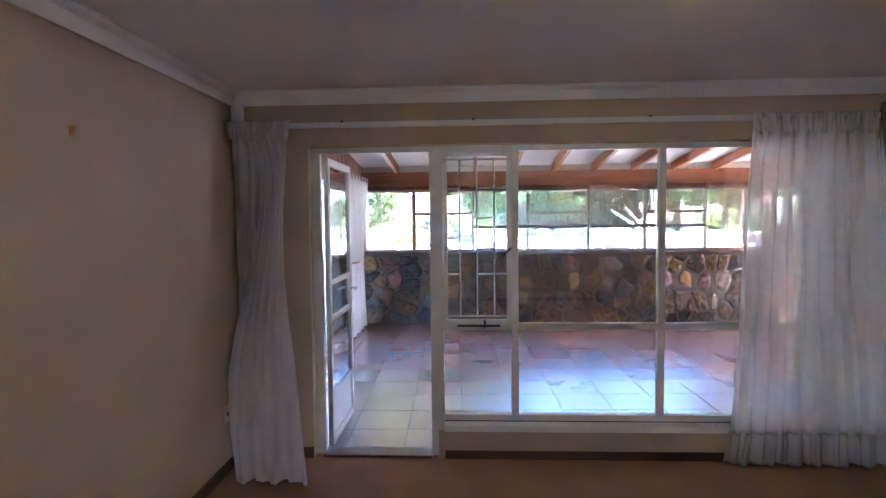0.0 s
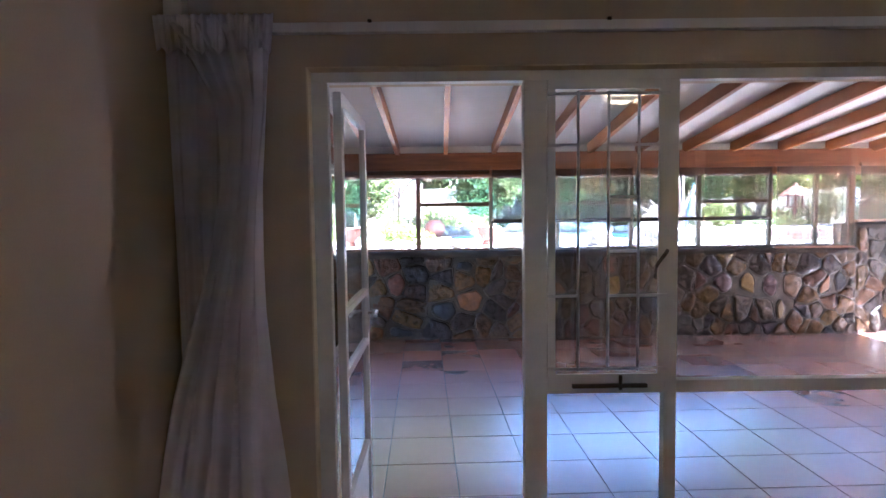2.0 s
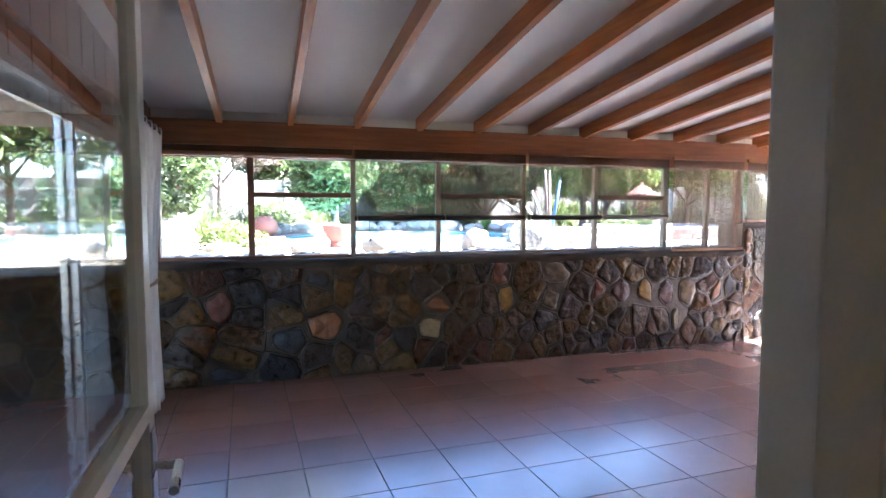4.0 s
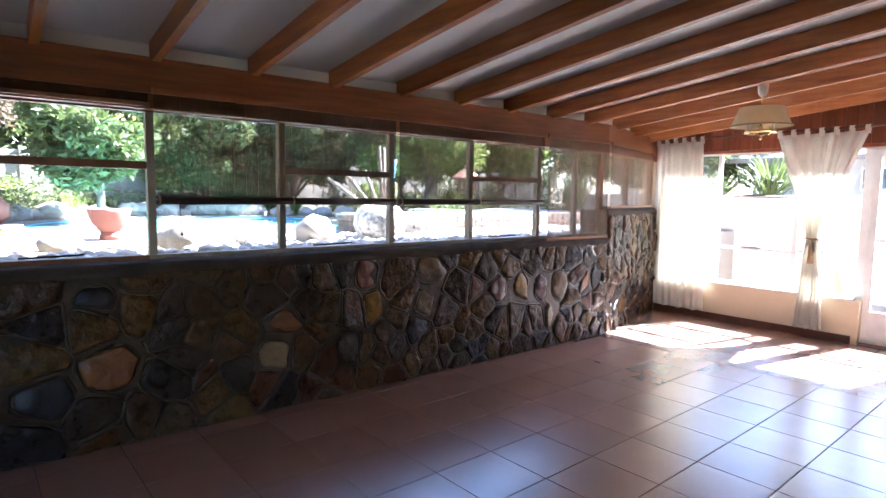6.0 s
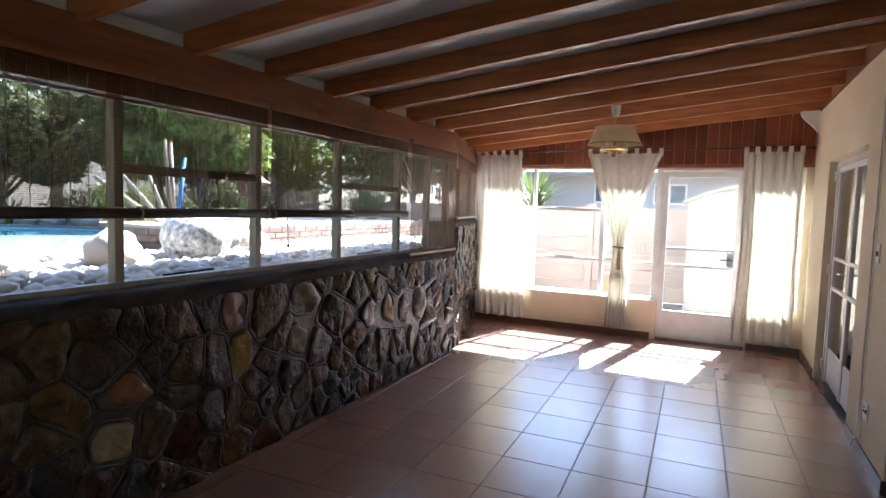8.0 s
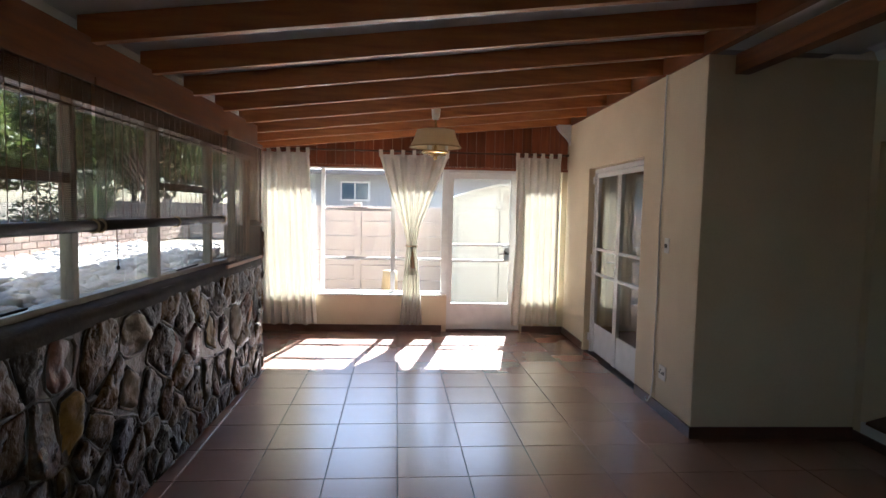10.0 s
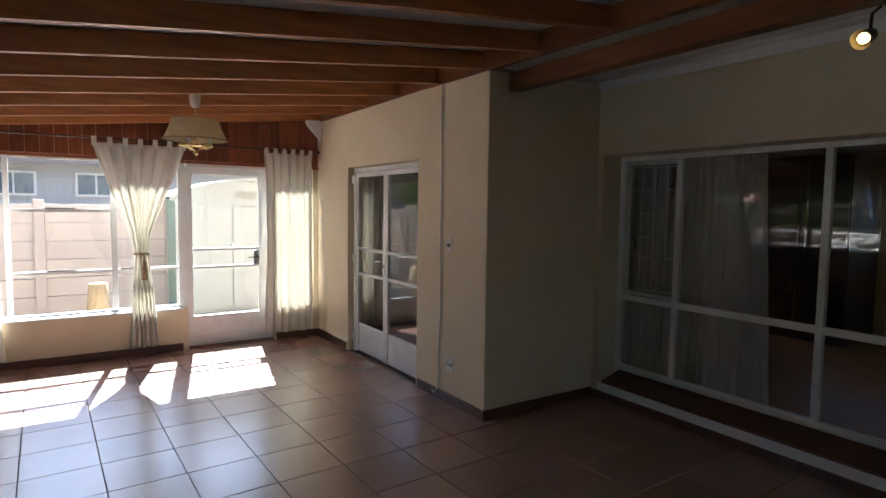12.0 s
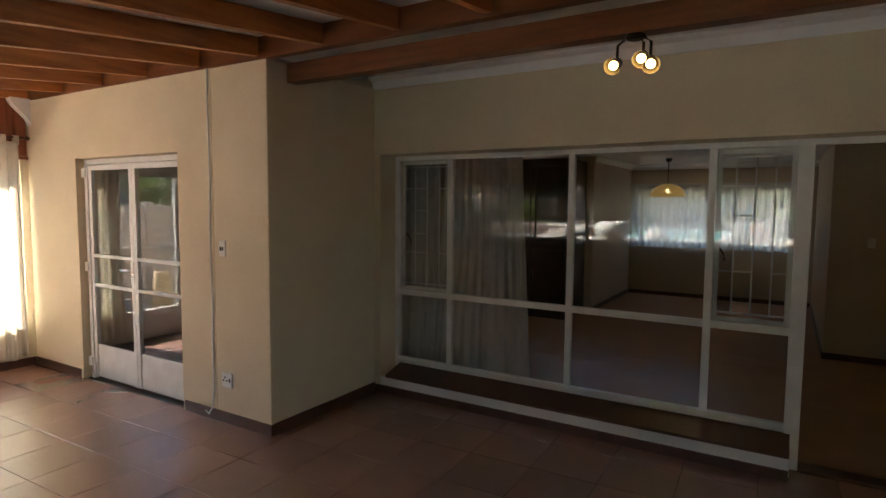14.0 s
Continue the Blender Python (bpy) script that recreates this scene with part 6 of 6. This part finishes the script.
single("light_switch", boxes((0.50, 1.297, 1.22, 0.57, 1.306, 1.33), bevel=0.003), PLASTIC_WHITE, "white light switch on the passage wall", "switch")

# ---- pieces: stones of the wall ----
def cell(points, i, bounds):
    """The part of the rectangle that lies nearest to point i, by distance and weight: a polygon."""
    x0, z0, x1, z1 = bounds
    poly = [Vector((x0, z0)), Vector((x1, z0)), Vector((x1, z1)), Vector((x0, z1))]
    p, own = points[i][:2]
    for q, weight, _ in sorted(points, key=lambda r: (r[0] - p).length_squared)[1:18]:
        n = q - p
        mid = p + n * min(0.7, max(0.3, 0.5 + (own - weight) / (2 * n.length_squared)))
        out = []
        for a, b in zip(poly, poly[1:] + poly[:1]):
            da, db = (a - mid).dot(n), (b - mid).dot(n)
            if da <= 0:
                out.append(a)
            if da * db < 0:
                out.append(a + (b - a) * (da / (da - db)))
        poly = out
        if len(poly) < 3:
            break
    return poly


def rounded(poly, times=2):
    """Cuts the corners of a polygon."""
    for _ in range(times):
        poly = [c for a, b in zip(poly, poly[1:] + poly[:1]) for c in (a * 0.83 + b * 0.17, a * 0.17 + b * 0.83)]
    return poly


def stone_mesh(poly, joint, proud, rnd):
    """A split field stone: a rounded, broken outline and a domed, ridged, tilted face."""
    c = sum(poly, Vector((0, 0))) / len(poly)
    poly = rounded(poly)
    fine = []
    for a, b in zip(poly, poly[1:] + poly[:1]):
        n = max(1, round((b - a).length / 0.03))
        fine += [a + (b - a) * k / n for k in range(n)]
    seed = rnd.uniform(0, 50)
    rim = []
    for p in fine:
        d = (p - c).length
        k = max(0.5, 1 - joint / max(0.02, d)) * (1 + 0.10 * noise.noise(Vector((p.x * 11, seed, p.y * 11))) + 0.07 * noise.noise(Vector((p.x * 30, seed, p.y * 30))))
        rim.append(c + (p - c) * k)
    tx, tz = rnd.uniform(-0.16, 0.16), rnd.uniform(-0.12, 0.12)
    dome = rnd.uniform(0.35, 1.0)
    lean = rnd.uniform(-0.6, 0.6)
    bm = bmesh.new()
    rings = []
    for k, lift, rough in ((1.0, -0.6, 0), (0.965, 0.7, 0.4), (0.88, 0.86, 0.9), (0.62, 0.94, 1.0), (0.3, 1.0, 1.0)):
        ring = []
        for p in rim:
            q = c + (p - c) * k
            off = q - c
            ridge = abs(noise.noise(Vector((q.x * 8 + q.y * 8 * lean, seed, q.y * 8))))
            h = 0.010 * noise.noise(Vector((q.x * 14, seed + 2, q.y * 14))) - 0.028 * ridge + 0.007 * noise.noise(Vector((q.x * 40, seed + 4, q.y * 40)))
            depth = -proud * (lift if k > 0.9 else 0.8 + dome * (lift - 0.8))
            ring.append(bm.verts.new((q.x, depth + (tx * off.x + tz * off.y if k < 1 else 0.02) + rough * h, q.y)))
        rings.append(ring)
    for r0, r1 in zip(rings, rings[1:]):
        for j in range(len(rim)):
            bm.faces.new((r0[j], r0[(j + 1) % len(rim)], r1[(j + 1) % len(rim)], r1[j]))
    bm.faces.new(rings[-1])
    return bm


def lay_stones(parent, length, height, x_from, seed, place, special=()):
    """Stones of uneven sizes, larger towards the sliding door, with raised pointing between them."""
    rnd = random.Random(seed)
    pts, col, x = [], 0, x_from
    while x < length:
        w = 0.15 + 0.075 * max(0.0, 1 - (x + 0.2) / 3.2)
        h = 0.215
        n = max(3, round(height / h))
        for k in range(n):
            pts.append((Vector((x + w / 2 + rnd.uniform(-0.4, 0.4) * w, (k + 0.5 + (0.25 if col % 2 else -0.25)) * height / n + rnd.uniform(-0.38, 0.38) * h)), rnd.uniform(-0.0045, 0.0045), None))
        x, col = x + w, col + 1
    for sx, sz, a, b, m in special:
        pts = [p for p in pts if p[2] or ((p[0].x - sx) / a) ** 2 + ((p[0].y - sz) / b) ** 2 > 2.6]
        pts.append((Vector((sx, sz)), 0.0, (a, b, m)))
    bead = bmesh.new()
    for i, (at, weight, known) in enumerate(pts):
        poly = cell(pts, i, (x_from, 0.0, length, height))
        if len(poly) < 3:
            continue
        if known:
            poly = [at + (p - at) * min(1.0, 1.12 / max(0.01, math.hypot((p.x - at.x) / known[0], (p.y - at.y) / known[1]))) for p in poly]
        edge = rounded(poly, 1)
        line = [(p.x, -0.014 + 0.008 * noise.noise(Vector((p.x * 9, 3, p.y * 9))), p.y) for p in edge + edge[:1]]
        tube(bead, line, 0, 6, [0.0095 + 0.004 * noise.noise(Vector((p[0] * 15, 7, p[2] * 15))) for p in line])
        bm = stone_mesh(poly, 0.006, rnd.uniform(0.020, 0.040), rnd)
        bmesh.ops.transform(bm, matrix=place, verts=bm.verts[:])
        part("stone", bm, known[2] if known else STONES, parent, "", True)
    bmesh.ops.transform(bead, matrix=place, verts=bead.verts[:])
    tagged(part("pointing", bead, MORTAR, parent, "raised grey-brown mortar pointing", True), kind="stuff")


lay_stones(core, BEND_X, 1.02, LEFT_X, 5, Matrix.Translation((0, STONE_Y + 0.004, 0)), [
    (2.19, 0.39, 0.11, 0.125, STONE_PALE), (2.25, 0.62, 0.14, 0.09, STONE_ORANGE), (2.91, 0.90, 0.11, 0.13, STONE_RED), (3.52, 0.88, 0.15, 0.115, STONE_TAN),
    (4.59, 0.67, 0.085, 0.18, STONE_OCHRE), (0.89, 0.36, 0.14, 0.14, STONE_BLUE), (4.28, 0.65, 0.11, 0.12, STONE_PURPLE), (4.01, 0.68, 0.075, 0.14, STONE_RED),
    (4.86, 0.61, 0.085, 0.14, STONE_PURPLE), (5.13, 0.61, 0.10, 0.17, STONE_TAN), (5.53, 0.60, 0.07, 0.14, STONE_ORANGE), (5.72, 0.66, 0.075, 0.12, STONE_BLUE),
    (3.45, 0.60, 0.09, 0.14, STONE_TAN), (4.99, 0.32, 0.05, 0.12, STONE_PALE), (1.20, 0.47, 0.15, 0.14, STONE_ORANGE), (1.15, 0.88, 0.10, 0.08, STONE_BLUE),
    (0.32, 0.69, 0.12, 0.14, STONE_RED), (0.37, 0.09, 0.14, 0.08, STONE_BLUE), (2.95, 0.63, 0.08, 0.16, STONE_OCHRE)])
lay_stones(core_bend, LONG, 1.31, 0.0, 8, turned @ Matrix.Translation((0, 0.004, 0)))

# ---- pieces: floor tiles ----
PITCH, JOINT, TURN = 0.4128, 0.005, 0.0295
ORIGIN = Vector((4.385, 7.753))
AXIS_U, AXIS_V = Vector((math.cos(TURN), math.sin(TURN))), Vector((-math.sin(TURN), math.cos(TURN)))
tiles = setting("floor_tiles", boxes((LEFT_X - 0.1, 4.60, -0.0029, PIER_X, 4.605, -0.001)), GROUT, "glossy brown terracotta tile floor laid slightly askew")


def cut(poly, n, d):
    """The part of a polygon on which n . p <= d."""
    out = []
    for a, b in zip(poly, poly[1:] + poly[:1]):
        da, db = a.dot(n) - d, b.dot(n) - d
        if da <= 0:
            out.append(a)
        if da * db < 0:
            out.append(a + (b - a) * (da / (da - db)))
    return out


def tile_mesh(poly):
    """A glazed tile with eased upper edges."""
    bm = bmesh.new()
    c = sum(poly, Vector((0, 0))) / len(poly)
    lo = [bm.verts.new((*p, -0.003)) for p in poly]
    md = [bm.verts.new((*p, 0.0030)) for p in poly]
    hi = [bm.verts.new((*(p + (c - p).normalized() * 0.0022), 0.004)) for p in poly]
    for a, b in ((lo, md), (md, hi)):
        for k in range(len(poly)):
            bm.faces.new((a[k], a[(k + 1) % len(poly)], b[(k + 1) % len(poly)], b[k]))
    bm.faces.new(hi)
    return mesh_of(bm, "tile", TILE)


half = PITCH / 2 - JOINT / 2
whole = tile_mesh([AXIS_U * a + AXIS_V * b for a, b in ((-half, -half), (half, -half), (half, half), (-half, half))])
EAST, WEST, SOUTH, NORTH = Vector((1, 0)), Vector((-1, 0)), Vector((0, -1)), Vector((0, 1))


def lay_tile(mid, limits):
    """One tile, cut where a wall or threshold stops it."""
    full = [mid + AXIS_U * a + AXIS_V * b for a, b in ((-half, -half), (half, -half), (half, half), (-half, half))]
    poly = full
    for n, d in limits:
        poly = cut(poly, n, d)
        if len(poly) < 3:
            return
    xs, ys = [p.x for p in poly], [p.y for p in poly]
    if max(xs) - min(xs) < 0.02 or max(ys) - min(ys) < 0.02:
        return
    uncut = len(poly) == 4 and all((a - b).length < 1e-6 for a, b in zip(poly, full))
    ob = new("tile", whole if uncut else tile_mesh([p - mid for p in poly]))
    ob.location = (mid.x, mid.y, 0)
    ob.parent = tiles


outer = [(WEST, -(LEFT_X - 0.1)), (EAST, FAR_X + 0.05), (NORTH, 9.86), (SOUTH, -4.606)]
for i in range(-13, 11):
    for j in range(-10, 8):
        mid = ORIGIN + AXIS_U * PITCH * i + AXIS_V * PITCH * j
        if mid.x < PIER_X - 0.25 or mid.y > DOOR_Y + 0.25:
            lay_tile(mid, outer)
            continue
        lay_tile(mid, outer + [(SOUTH, -(DOOR_Y - 0.02))])
        lay_tile(mid, outer + [(EAST, PIER_X + 0.02), (NORTH, DOOR_Y - 0.021)])
